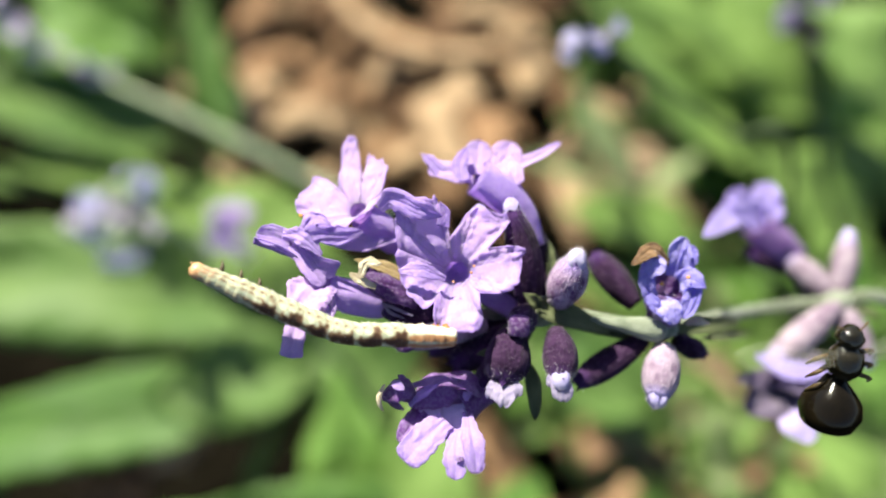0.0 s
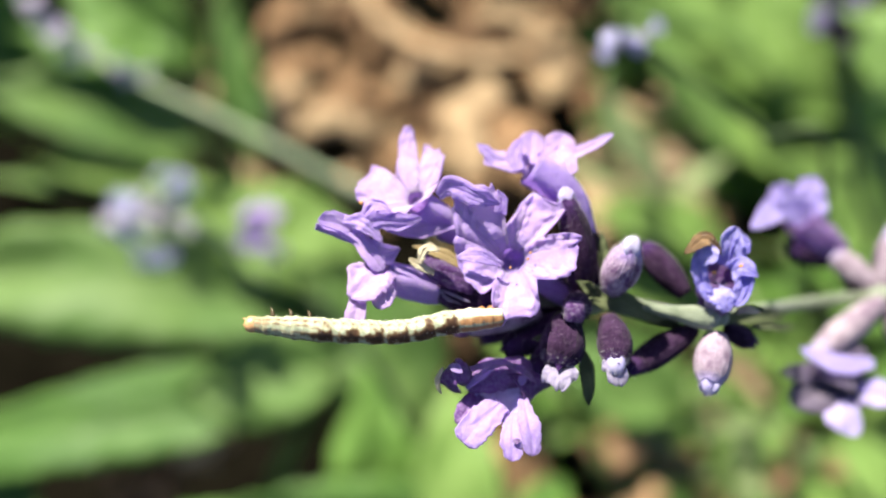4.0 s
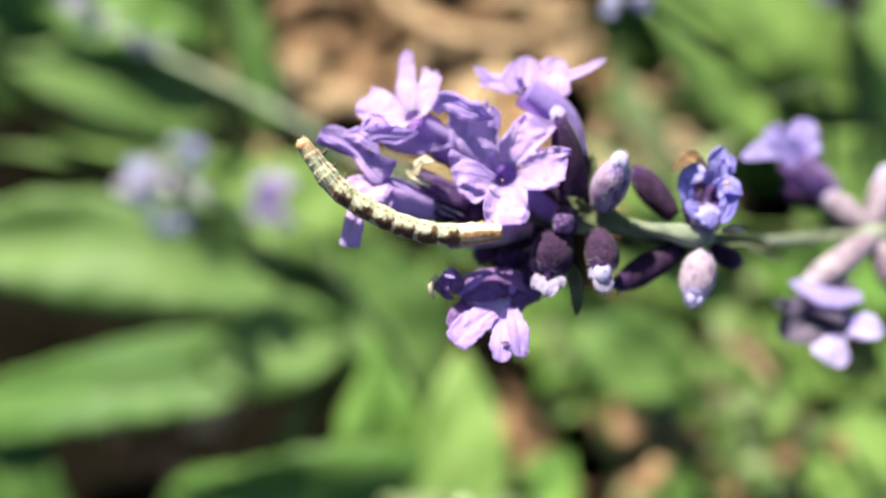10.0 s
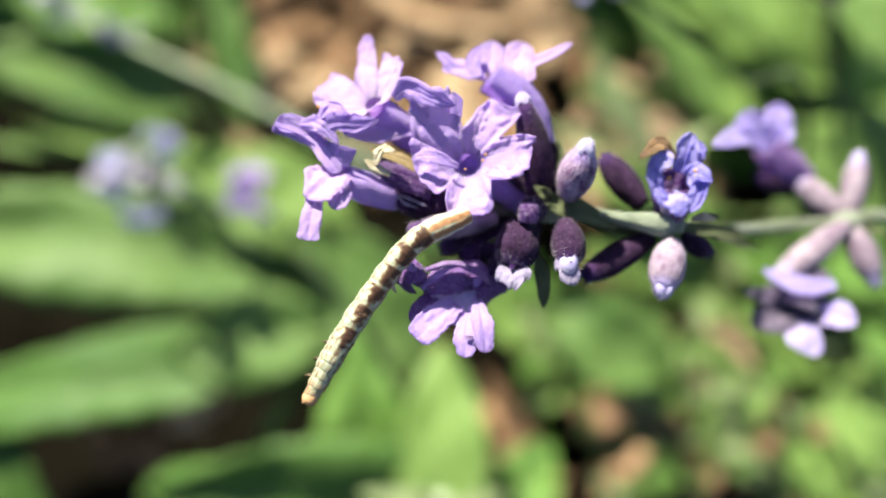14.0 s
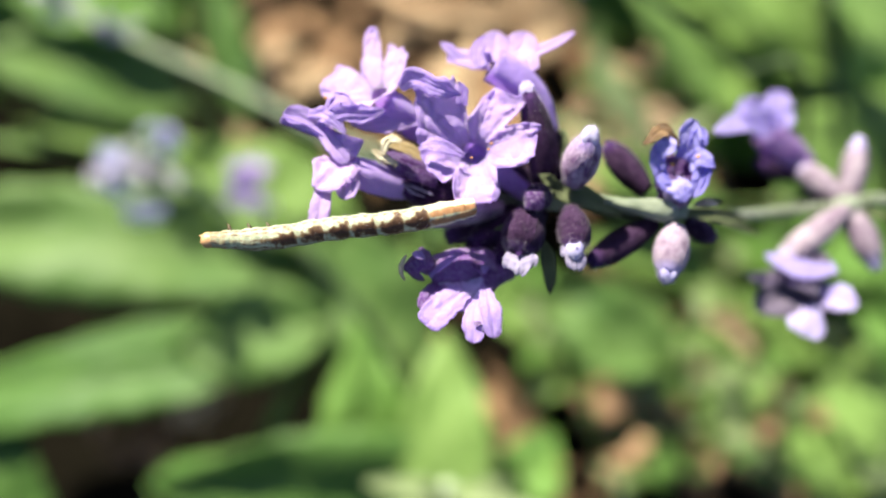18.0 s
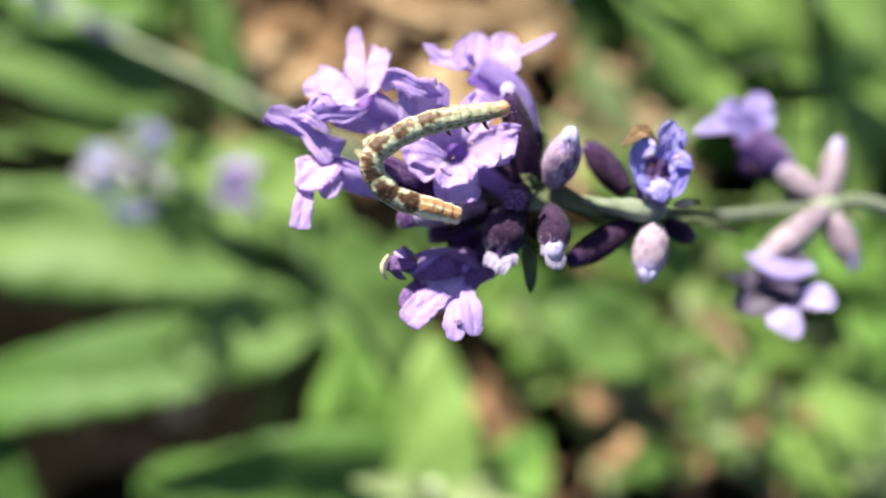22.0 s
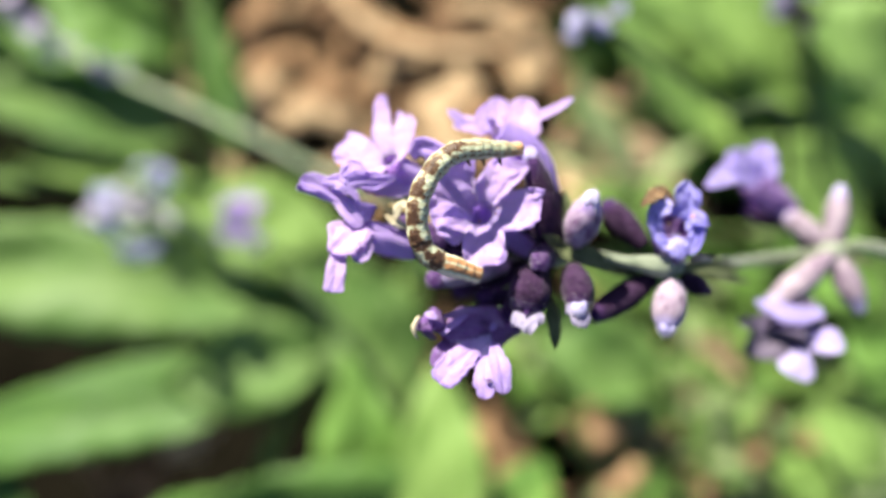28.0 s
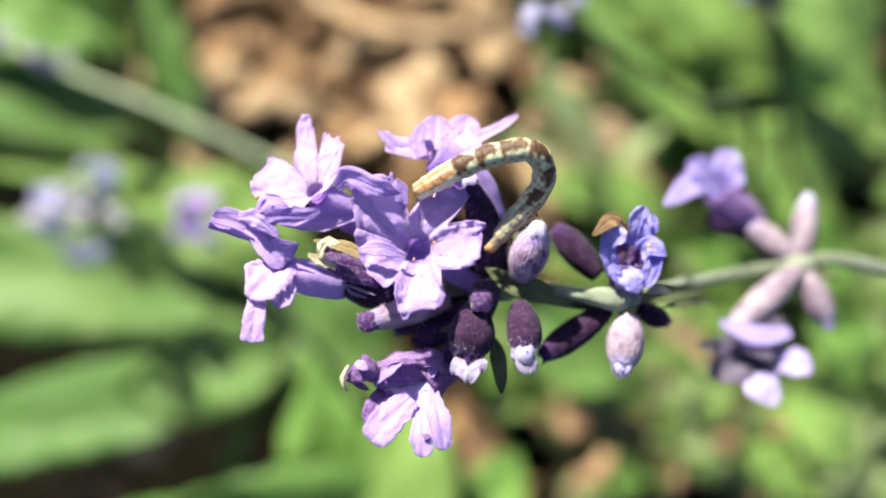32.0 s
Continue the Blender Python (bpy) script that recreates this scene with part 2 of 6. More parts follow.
PETAL = petal_material("lilac_petal", (0.36, 0.225, 0.64), (0.58, 0.42, 0.82), (0.70, 0.50, 0.83))
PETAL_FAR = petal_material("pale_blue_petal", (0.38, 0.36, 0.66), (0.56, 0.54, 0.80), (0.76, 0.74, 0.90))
PETAL_COOL = petal_material("bluish_lilac_petal", (0.28, 0.19, 0.60), (0.52, 0.42, 0.84), (0.74, 0.65, 0.93))
PETAL_DARK = petal_material("violet_petal", (0.10, 0.026, 0.16), (0.26, 0.105, 0.41), (0.48, 0.31, 0.60))
# greyed dark violet, the shade under the upper petals put into the colour
PETAL_SHADE = petal_material("shade_painted_violet_petal", (0.075, 0.045, 0.13), (0.15, 0.11, 0.19), (0.27, 0.22, 0.30))
PETAL_BLUE = petal_material("faded_blue_petal", (0.10, 0.07, 0.42), (0.29, 0.25, 0.74), (0.56, 0.50, 0.90))
PETAL_FADED = petal_material("faded_lilac_petal", (0.26, 0.22, 0.44), (0.42, 0.36, 0.58), (0.62, 0.55, 0.70))


def calyx_material(name, dark, light, tip):
    k = Nodes(name)
    fur = k.noise(2600.0, 4.0)
    patch = k.noise(600.0, 3.0)
    ribs = k.noise(1.0, 2.0, k.combine(k.math("MULTIPLY", k.attr("across"), 34.0), k.math("MULTIPLY", k.attr("along"), 3.0)))
    body = k.mix(k.ramp(patch, (0.35, (0, 0, 0)), (0.7, (1, 1, 1))), dark, light)
    body = k.mix(k.math("MULTIPLY", k.ramp(ribs, (0.5, (0, 0, 0)), (0.7, (1, 1, 1))), 0.45), body, light)
    body = k.mix(k.math("MULTIPLY", k.ramp(fur, (0.52, (0, 0, 0)), (0.72, (1, 1, 1))), 0.10), body, (0.30, 0.22, 0.32))
    body = k.mix(k.ramp(k.attr("along"), (0.8, (0, 0, 0)), (1.0, (1, 1, 1))), body, tip)
    k.bump(k.math("ADD", fur, ribs), 0.00018, 0.8)
    return k.finish(body, 0.8, 0.06, None, 0.05, 0.05)


CALYX = calyx_material("woolly_calyx", (0.015, 0.006, 0.020), (0.046, 0.021, 0.056), (0.05, 0.02, 0.09))
CALYX_DOWNY = calyx_material("white_downy_calyx", (0.16, 0.105, 0.165), (0.37, 0.29, 0.37), (0.36, 0.30, 0.60))
CALYX_ASH = calyx_material("ash_lilac_calyx", (0.15, 0.10, 0.15), (0.36, 0.29, 0.34), (0.34, 0.28, 0.50))
CALYX_PALE = calyx_material("pale_woolly_calyx", (0.10, 0.04, 0.12), (0.46, 0.35, 0.48), (0.26, 0.18, 0.42))


def plain(name, a, b, scale, rough=0.6, bump=0.0002, through=0.0, spec=0.3, sheen=0.0):
    k = Nodes(name)
    fine, wide = k.noise(scale * 6, 4.0), k.noise(scale, 3.0)
    body = k.mix(k.ramp(wide, (0.3, (0, 0, 0)), (0.7, (1, 1, 1))), a, b)
    body = k.mix(0.35, body, k.mix(fine, a, b))
    k.bump(k.math("ADD", fine, wide), bump, 0.6)
    return k.finish(body, rough, through, None, spec, sheen)


STEM = plain("downy_green_stem", (0.07, 0.085, 0.045), (0.19, 0.215, 0.145), 700, 0.75, 0.0002, 0.0, 0.2, 0.4)
NODE = plain("pale_downy_node", (0.10, 0.12, 0.08), (0.25, 0.27, 0.205), 700, 0.75, 0.0002, 0.0, 0.2, 0.4)
BRACT = plain("dark_green_bract", (0.05, 0.065, 0.03), (0.12, 0.13, 0.06), 600, 0.7, 0.0002, 0.1)
BUD = plain("bluish_bud", (0.27, 0.23, 0.55), (0.56, 0.50, 0.66), 420, 0.6, 0.0001, 0.2)
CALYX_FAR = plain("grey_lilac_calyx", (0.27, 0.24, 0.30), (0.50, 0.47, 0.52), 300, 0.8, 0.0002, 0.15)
HAIR_DIM = plain("mauve_down", (0.10, 0.06, 0.11), (0.26, 0.19, 0.28), 900, 0.6, 0.0, 0.2)
HAIR = plain("white_down", (0.48, 0.43, 0.49), (0.68, 0.63, 0.67), 900, 0.6, 0.0, 0.3)
DRY = plain("dry_brown_petal", (0.04, 0.02, 0.01), (0.24, 0.14, 0.07), 900, 0.8)
CREAM = plain("cream_dry_rim", (0.38, 0.29, 0.17), (0.70, 0.63, 0.49), 900, 0.8, 0.0002, 0.2)
OCHRE = plain("dry_ochre_sheath", (0.28, 0.20, 0.09), (0.50, 0.38, 0.20), 500, 0.7, 0.0002, 0.45)
ANTHER = plain("orange_anther", (0.50, 0.20, 0.05), (0.75, 0.40, 0.12), 1500, 0.6)


def leaf_material(name, dark, light, vein, scale=1.0):
    k = Nodes(name)
    along, across = k.attr("along"), k.attr("across")
    off = k.math("ABSOLUTE", k.math("SUBTRACT", across, 0.5))
    ribs = k.math("ABSOLUTE", k.math("SUBTRACT", k.math("FRACT", k.math("MULTIPLY", k.math("SUBTRACT", along, k.math("MULTIPLY", off, 0.45)), 9.0)), 0.5))
    rib = k.ramp(ribs, (0.0, (1, 1, 1)), (0.10, (0, 0, 0)))
    mid = k.ramp(off, (0.0, (1, 1, 1)), (0.03, (0, 0, 0)))
    patch, fine = k.noise(60.0 * scale, 4.0), k.noise(700.0, 3.0)
    body = k.mix(k.ramp(patch, (0.3, (0, 0, 0)), (0.72, (1, 1, 1))), dark, light)
    body = k.mix(k.math("MULTIPLY", fine, 0.25), body, light)
    body = k.mix(k.math("MULTIPLY", k.math("MAXIMUM", rib, mid), 0.5), body, vein)
    k.bump(k.math("ADD", k.math("MULTIPLY", patch, 1.5), k.math("ADD", rib, mid)), 0.0012, 0.5)
    return k.finish(body, 0.5, 0.42, None, 0.22)


LEAF = leaf_material("broad_green_leaf", (0.070, 0.162, 0.029), (0.175, 0.311, 0.066), (0.244, 0.382, 0.110))
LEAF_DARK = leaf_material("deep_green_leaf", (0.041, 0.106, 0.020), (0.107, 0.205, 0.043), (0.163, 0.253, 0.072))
LEAF_MID = leaf_material("matt_green_leaf", (0.048, 0.117, 0.023), (0.120, 0.226, 0.051), (0.185, 0.300, 0.087), 0.5)
LEAF_BROAD = leaf_material("broad_matt_leaf", (0.068, 0.147, 0.033), (0.155, 0.248, 0.068), (0.217, 0.310, 0.108), 0.5)
LEAF_YOUNG = leaf_material("fresh_green_leaf", (0.117, 0.213, 0.040), (0.233, 0.350, 0.097), (0.291, 0.407, 0.142))
LEAF_PALE = leaf_material("pale_matt_leaf", (0.109, 0.214, 0.051), (0.227, 0.347, 0.100), (0.325, 0.439, 0.164), 0.5)
GREY_LEAF = leaf_material("grey_green_leaf", (0.185, 0.242, 0.103), (0.348, 0.416, 0.205), (0.418, 0.486, 0.267))
STALK = plain("green_stalk", (0.09, 0.15, 0.04), (0.20, 0.27, 0.09), 200, 0.6)
STALK_PALE = plain("pale_lavender_stalk", (0.28, 0.34, 0.19), (0.45, 0.50, 0.34), 200, 0.7)
STALK_DARK = plain("dark_lavender_stalk", (0.03, 0.05, 0.02), (0.07, 0.10, 0.04), 200, 0.7)
WOOD = plain("tan_wood_chip", (0.17, 0.088, 0.045), (0.42, 0.255, 0.145), 90, 0.85, 0.0012, 0.0, 0.1)
WOOD_PALE = plain("pale_wood_chip", (0.30, 0.19, 0.11), (0.56, 0.40, 0.25), 90, 0.85, 0.0012, 0.0, 0.1)
LEAF_DRY = plain("withered_tan_leaf", (0.34, 0.22, 0.13), (0.62, 0.46, 0.32), 60, 0.8, 0.001, 0.3)
LEAF_BROWN = plain("withered_brown_leaf", (0.20, 0.11, 0.06), (0.42, 0.26, 0.15), 60, 0.8, 0.001, 0.3)
WOOD_DARK = plain("weathered_bark_chip", (0.07, 0.04, 0.025), (0.22, 0.13, 0.075), 90, 0.9, 0.0016, 0.0, 0.05)
# darker than real soil: the shade between the leaves is put into this colour
SOIL = plain("shade_darkened_soil", (0.002, 0.0018, 0.0013), (0.008, 0.0066, 0.0045), 45, 0.95, 0.003, 0.0, 0.0)

# ---- the lavender spike in flower ----
spike = thing("lavender_spike", (8.85, -5.81, -69.00), "lavender flower spike with open lilac blooms and downy purple buds", "flower")


def calyx(base, tip, width, material=CALYX, bud=None, bud_material=None, teeth=True, bend=(0, 0, 0), mouth=0.72, down=150, seed=0, parent=None, hair=0.32, label=""):
    """A ribbed, downy calyx; bud: the width of the bluish bud that looks out of it."""
    base, tip = Vector(base), Vector(tip)
    mid = base.lerp(tip, 0.5) + Vector(bend)
    path = spline([base, mid, tip], 15)
    r = width / 2
    radii = []
    for i in range(15):
        u = i / 14
        body = math.sin(math.pi * (0.14 + 0.66 * u)) ** 0.8
        radii.append(r * body * (1 if u < 0.75 else 1 - (1 - mouth) * ((u - 0.75) / 0.25) ** 1.5 * 0.8))
    g = Geo()
    ids = tube(g, path, radii, 26, 13, 0.045, caps=False)
    way = (path[-1] - path[-2]).normalized()
    if teeth:
        for k in range(5):
            a, b, c = (ids[-1][(k * 5 + q) % 26] for q in (0, 2, 4))
            t = g.point(g.v[b] + way * width * rnd(0.10, 0.2) + (g.v[b] - path[-1]) * 0.1, 1, 0)
            g.f += [(a, b, t), (b, c, t)]
    c = g.point(path[-1] - way * width * 0.25, 1, 0)
    for j in range(26):
        g.f.append((ids[-1][j], ids[-1][(j + 1) % 26], c))
    c = g.point(path[0], 0, 0)
    for j in range(26):
        g.f.append((ids[0][(j + 1) % 26], ids[0][j], c))
    ob = part("calyx", g, material, parent or spike, label)
    if down:
        part("down", hairs(g, down, hair, 0.011, seed + 11), HAIR_DIM if material is CALYX else HAIR, ob)
        rim = Geo()
        rim.v, rim.f = g.v, [f for f in g.f if len(f) == 4 and min(f) > 26 * 11]
        part("rim_down", hairs(rim, down // 3, hair * 1.3, 0.012, seed + 31), HAIR, ob)
    if bud:
        h = Geo()
        lean = Vector((rnd(-0.1, 0.1), rnd(-0.1, 0.1), 0)) * width
        p = [path[-1] + way * width * q + lean * max(0, q) for q in (-0.4, -0.15, 0.05, 0.17, 0.26, 0.32)]
        tube(h, p, [bud / 2 * q for q in (0.8, 0.95, 0.95, 0.8, 0.55, 0.2)], 20, 4, 0.10, wobble=0.12)
        b = part("bud_tip", h, bud_material or BUD, ob)
        part("tuft", hairs(h, 120 if not bud_material else 30, 0.4, 0.014, seed + 3), HAIR, b)
    return ob


def corolla(path, radii, material=PETAL, tint=0.35, label="", parent=None):
    """The tube of a bloom; its lobes are added to it."""
    g = Geo()
    p = spline(path, 16)
    r = [radii[min(int(i / 15 * (len(radii) - 1)), len(radii) - 2)] for i in range(16)]
    r = [radii[k] + (radii[k + 1] - radii[k]) * (i / 15 * (len(radii) - 1) - k) for i in range(16) for k in [min(int(i / 15 * (len(radii) - 1)), len(radii) - 2)]]
    tube(g, p, r, 24, 5, 0.05, tint=tint, caps=False, wobble=0.07)
    return part("bloom", g, material, parent or spike, label, thick=0.07)


def lobe(bloom, base, tip, width, face, material=PETAL, **shape):
    g = Geo()
    petal(g, base, tip, width, face, **shape)
    ob = part("petal", g, material, bloom, thick=0.08)
    part("down", hairs(g, 260, 0.15, 0.011, len(g.v), 0.7), HAIR, ob)
    return ob


def lip(bloom, spine, widths, face, material=None, cup=0.0, ruffle=0.3, tint=0.5, tip_tint=None, seed=0, rag=1.0, blunt=0.3, n=28, m=19, label=""):
    """A soft petal along a curved spine, with its width at even steps; tip_tint: the shade that it takes on towards its tip, blunt: the part that its rounded end takes up."""
    material = material or PETAL
    path, g = spline(spine, n), Geo()
    face, rows, tints = Vector(face), [], []
    for i in range(n):
        u = i / (n - 1)
        x = u * (len(widths) - 1)
        k = min(int(x), len(widths) - 2)
        s = x - k
        half = (widths[k] + (widths[k + 1] - widths[k]) * s * s * (3 - 2 * s)) / 2
        if u > 1 - blunt:
            half *= math.sqrt(max(0.004, 1 - ((u - 1 + blunt) / blunt) ** 2.4))
        way = (path[min(i + 1, n - 1)] - path[max(i - 1, 0)]).normalized()
        up = (face - way * face.dot(way)).normalized()
        side = way.cross(up)
        row = []
        for j in range(m):
            v = 2 * j / (m - 1) - 1
            edge = 1 + rag * (0.13 * noise.noise((u * 5, v + seed * 3.1, seed * 7.7)) + 0.07 * noise.noise((u * 13, v * 2, seed * 5.3)) + 0.08 * noise.noise((u * 31, v, seed * 2.1)))
            p = path[i] + side * (v * half * edge)
            p += way * rag * half * u * (0.25 * noise.noise((v * 3.5, seed * 2.3, 4.4)) + 0.14 * noise.noise((v * 9, seed * 2.3, 8.4)))
            lift = cup * v * v * half / 1.2 - 0.12 * half * math.exp(-((v / 0.2) ** 2))
            lift += ruffle * half * 0.55 * (0.25 + 0.75 * abs(v)) * (noise.noise((u * 3.4 + seed, v * 2.0, seed * 1.7)) + 0.6 * noise.noise((u * 8 + seed, v * 5, seed * 2.9)))
            lift += 0.05 * noise.noise((u * 15, v * 11, seed)) + 0.03 * noise.noise((u * 34, v * 25, seed))
            row.append(p + up * lift)
            end = tint if tip_tint is None else tint + (tip_tint - tint) * max(0.0, u - 0.3) / 0.7
            tints.append(end)
        rows.append(row)
    g.grid(rows)
    g.tint = tints
    ob = part("petal", g, material, bloom, label, thick=0.08)
    part("down", hairs(g, 200, 0.13, 0.011, int(seed * 13), 0.7), HAIR, ob)
    return ob


def limb(bloom, throat, axis, radius, lobes, flare=2.0, ruffle=0.35, material=PETAL, throat_tint=0.15, seed=0.0, materials=None):
    """The spreading mouth of a bloom, grown together round its throat. A lobe: the notch before it, its tip, how square and how full it is, the curl of its rim, its tint; they follow one another round the mouth."""
    throat, axis = Vector(throat), Vector(axis).normalized()
    n, m = 30, 33
    cup = Geo()
    x = axis.orthogonal().normalized()
    y = axis.cross(x)
    tube(cup, [throat - axis * q for q in (1.3, 1.25, 0.95, 0.6, 0.25, -0.1)], [radius * q for q in (0.05, 0.5, 0.8, 0.95, 1.03, 1.06)], 26, tint=throat_tint, caps=False, wobble=0.05)
    part("throat", cup, material, bloom, thick=0.06)
    for k, (notch, tip, square, full, curl, tint) in enumerate(lobes):
        a, c, tip = Vector(notch), Vector(lobes[(k + 1) % len(lobes)][0]), Vector(tip)
        before, after = lobes[k - 1][5], lobes[(k + 1) % len(lobes)][5]
        mid = a.lerp(c, 0.5)
        g = Geo()
        rows, tints = [], []
        for i in range(n):
            u = i / (n - 1)
            row = []
            for j in range(m):
                v = 2 * j / (m - 1) - 1
                phi = v * math.pi / 2
                across = math.copysign(abs(math.sin(phi)) ** (2 / square), v)
                ahead = max(0.0, math.cos(phi)) ** (2 / square)
                rim = mid + (c - a) * 0.5 * across * (1 + full * ahead) + (tip - mid) * ahead
                rim += (tip - mid) * ahead * (0.16 * noise.noise((v * 3 + k * 5, seed, 0.4)) + 0.12 * noise.noise((v * 8 + k * 5, seed, 2.4)) + 0.07 * noise.noise((v * 19, seed + k, 5.1)))
                # the ring in the throat from which it spreads
                way = rim * 0.4 + (mid + (c - a) * 0.5 * v) * 0.6 - throat
                way = (way - axis * way.dot(axis)).normalized()
                ring = throat + way * radius
                knee = ring.lerp(rim, 0.22) + axis * flare
                q = ring * (1 - u) ** 2 + knee * 2 * u * (1 - u) + rim * u * u
                q += axis * (curl * u ** 4 * ahead)
                soft = u * u * ruffle
                q += axis * soft * (noise.noise(q * 0.42 + Vector((seed, 0, 0))) + 0.65 * noise.noise(q * 1.1 + Vector((0, seed, 0))) + 0.35 * noise.noise(q * 2.4 + Vector((0, seed, 3))))
                q += axis * u * (0.10 * noise.noise(q * 4.2) + 0.05 * noise.noise(q * 9.0))
                q += axis * 0.07 * u * (1 - u) * math.sin(v * 10 + seed) * (1 - v * v)
                q += (rim - throat).normalized() * u ** 5 * (0.24 * noise.noise(q * 1.6) + 0.16 * noise.noise(q * 4.3))
                row.append(q)
                side = tint if abs(v) < 0.5 else tint + ((before if v < 0 else after) - tint) * (abs(v) - 0.5)
                tints.append(throat_tint + (side - throat_tint) * min(1.0, u * 1.7))
            rows.append(row)
        g.grid(rows)
        g.tint = tints
        ob = part("petal", g, materials[k] if materials else material, bloom, thick=0.08)
        part("down", hairs(g, 1100, 0.17, 0.014, k + int(seed * 7), 0.7), HAIR, ob)


def anther(bloom, p, size=0.16):
    g = Geo()
    p = Vector(p)
    tube(g, [p + Vector((0, 0, q * size)) for q in (-1, -0.5, 0.2, 0.7, 1)], [size * q for q in (0.4, 0.9, 1.0, 0.8, 0.3)], 8, wobble=0.05)
    part("anther", g, ANTHER, bloom)


# stem: from the top whorl along the spike, then down to the soil out of view
def stalk(name, points, radii, n, material, parent, ribs=4, rib=0.1, down=0, label=""):
    g = Geo()
    path = spline(points, n)
    r = []
    for i in range(n):
        x = i / (n - 1) * (len(radii) - 1)
        k = min(int(x), len(radii) - 2)
        r.append(radii[k] + (radii[k + 1] - radii[k]) * (x - k))
    tube(g, path, r, 14, ribs, rib)
    ob = part(name, g, material, parent, label)
    if down:
        part("down", hairs(g, down, 0.28, 0.012, 5), HAIR, ob)
    return ob


foot = from_world(0.23, 0.02, 0.0)
stalk("stem", [(0.87, -6.43, -70.00), (6.27, -6.00, -70.00), (10.79, -6.01, -69.50), (15.78, -6.88, -69.00), (20.57, -7.52, -69.00), (32.88, -7.54, -84.17), (41.88, -6.76, -88.20), (48.27, -6.40, -88.78), (56.13, -6.59, -89.37), Vector((56.13, -6.59, -89.37)).lerp(foot, 0.15) + Vector((22, 4, 8)), Vector((56.13, -6.59, -89.37)).lerp(foot, 0.5) + Vector((26, 0, 10)), foot],
      [0.55, 0.7, 0.75, 0.72, 0.72, 0.68, 0.7, 0.75, 0.9, 1.1, 1.3, 1.5], 110, STEM, spike, 4, 0.14, 1500)
# pale swollen nodes of the stem
for p, r in (((20.19, -7.47, -68.60), 1.15), ((47.81, -6.36, -88.20), 1.35), ((9.18, -5.96, -69.50), 1.5)):
    g = Geo()
    c = Vector(p)
    tube(g, [c + Vector((q * r * 1.4, 0, 0)) for q in (-1, -0.6, -0.2, 0.2, 0.6, 1)], [r * q for q in (0.5, 0.8, 1, 0.95, 0.75, 0.5)], 14, wobble=0.25)
    part("node", g, NODE, spike)

# pale flare of the stem below the second whorl
g = Geo()
tube(g, spline([(13.55, -6.56, -68.00), (16.15, -6.86, -67.80), (18.51, -7.27, -67.40), (20.60, -7.68, -67.60)], 12), [0.25, 0.35, 0.45, 0.55, 0.65, 0.78, 0.9, 1.0, 1.1, 1.15, 1.0, 0.5], 14, 5, 0.08, wobble=0.15)
part("flare", g, NODE, spike)

# buds and calyxes of the top whorl
calyx((10.43, -4.98, -66.50), (11.58, -1.03, -63.50), 3.3, CALYX_PALE, 1.9, down=420, seed=1, label="pale downy lavender bud")
calyx((18.70, -5.43, -71.00), (14.79, -0.61, -72.00), 2.9, CALYX, None, down=160, seed=2)
calyx((7.66, -5.95, -67.00), (6.50, -6.65, -62.80), 2.6, CALYX, 2.1, PETAL_DARK, down=260, seed=3)
calyx((6.22, -7.60, -66.00), (5.11, -11.44, -63.00), 3.9, CALYX, None, down=420, seed=4, bend=(0, 0, 0.6))
calyx((10.20, -7.49, -66.00), (9.99, -11.10, -62.20), 3.0, CALYX, 1.9, down=320, seed=5, bend=(0.1, 0, 0.5))
calyx((19.11, -8.64, -69.50), (12.40, -12.45, -68.00), 2.7, CALYX, None, down=160, seed=6)
calyx((8.05, -6.34, -69.00), (6.12, 3.49, -65.50), 2.9, CALYX, None, down=420, seed=7, bend=(0.6, 0, 0.4))
calyx((10.09, -6.53, -71.00), (8.28, 2.25, -71.00), 2.9, CALYX, None, down=160, seed=8)
calyx((11.33, -6.71, -73.00), (9.27, 1.21, -74.50), 3.4, CALYX, None, down=60, seed=9)
calyx((1.65, -6.77, -69.00), (-5.56, -5.09, -66.60), 3.4, CALYX, None, down=260, seed=12)
calyx((3.96, -6.99, -67.50), (-3.63, -8.31, -65.20), 2.4, CALYX_DOWNY, 2.0, PETAL_DARK, down=380, seed=13, label="pale downy calyx with a dark violet bud")
calyx((8.11, -7.36, -69.50), (0.83, -10.69, -67.50), 3.0, CALYX, None, down=220, seed=14)
calyx((7.73, -7.62, -68.50), (3.12, -12.75, -66.30), 2.6, CALYX, None, down=200, seed=15)
calyx((6.45, -6.62, -72.00), (-1.33, -9.96, -72.00), 2.8, CALYX, None, down=60, seed=16)
calyx((7.08, -5.62, -70.00), (0.85, -1.53, -68.50), 3.2, CALYX, None, down=80, seed=17)
calyx((8.01, -5.43, -71.00), (-1.33, 1.16, -71.50), 3.2, CALYX, None, down=80, seed=18)
for base, tip, w in (((4.85, -11.50, -62.80), (4.01, -12.56, -61.80), 1.6), ((5.22, -11.56, -62.60), (5.03, -13.14, -61.40), 1.9), ((5.72, -11.50, -62.80), (6.26, -12.38, -61.90), 1.5), ((9.96, -10.98, -62.60), (10.18, -12.80, -61.60), 1.9), ((9.57, -10.78, -62.60), (9.17, -11.60, -61.80), 1.2)):
    lobe(spike, base, tip, w, (0, 0.4, 1), PETAL_FADED, bulge=0.3, curl=-0.3, ruffle=0.4, root=0.8, tint=0.75, seed=w + base[0], full=0.6)
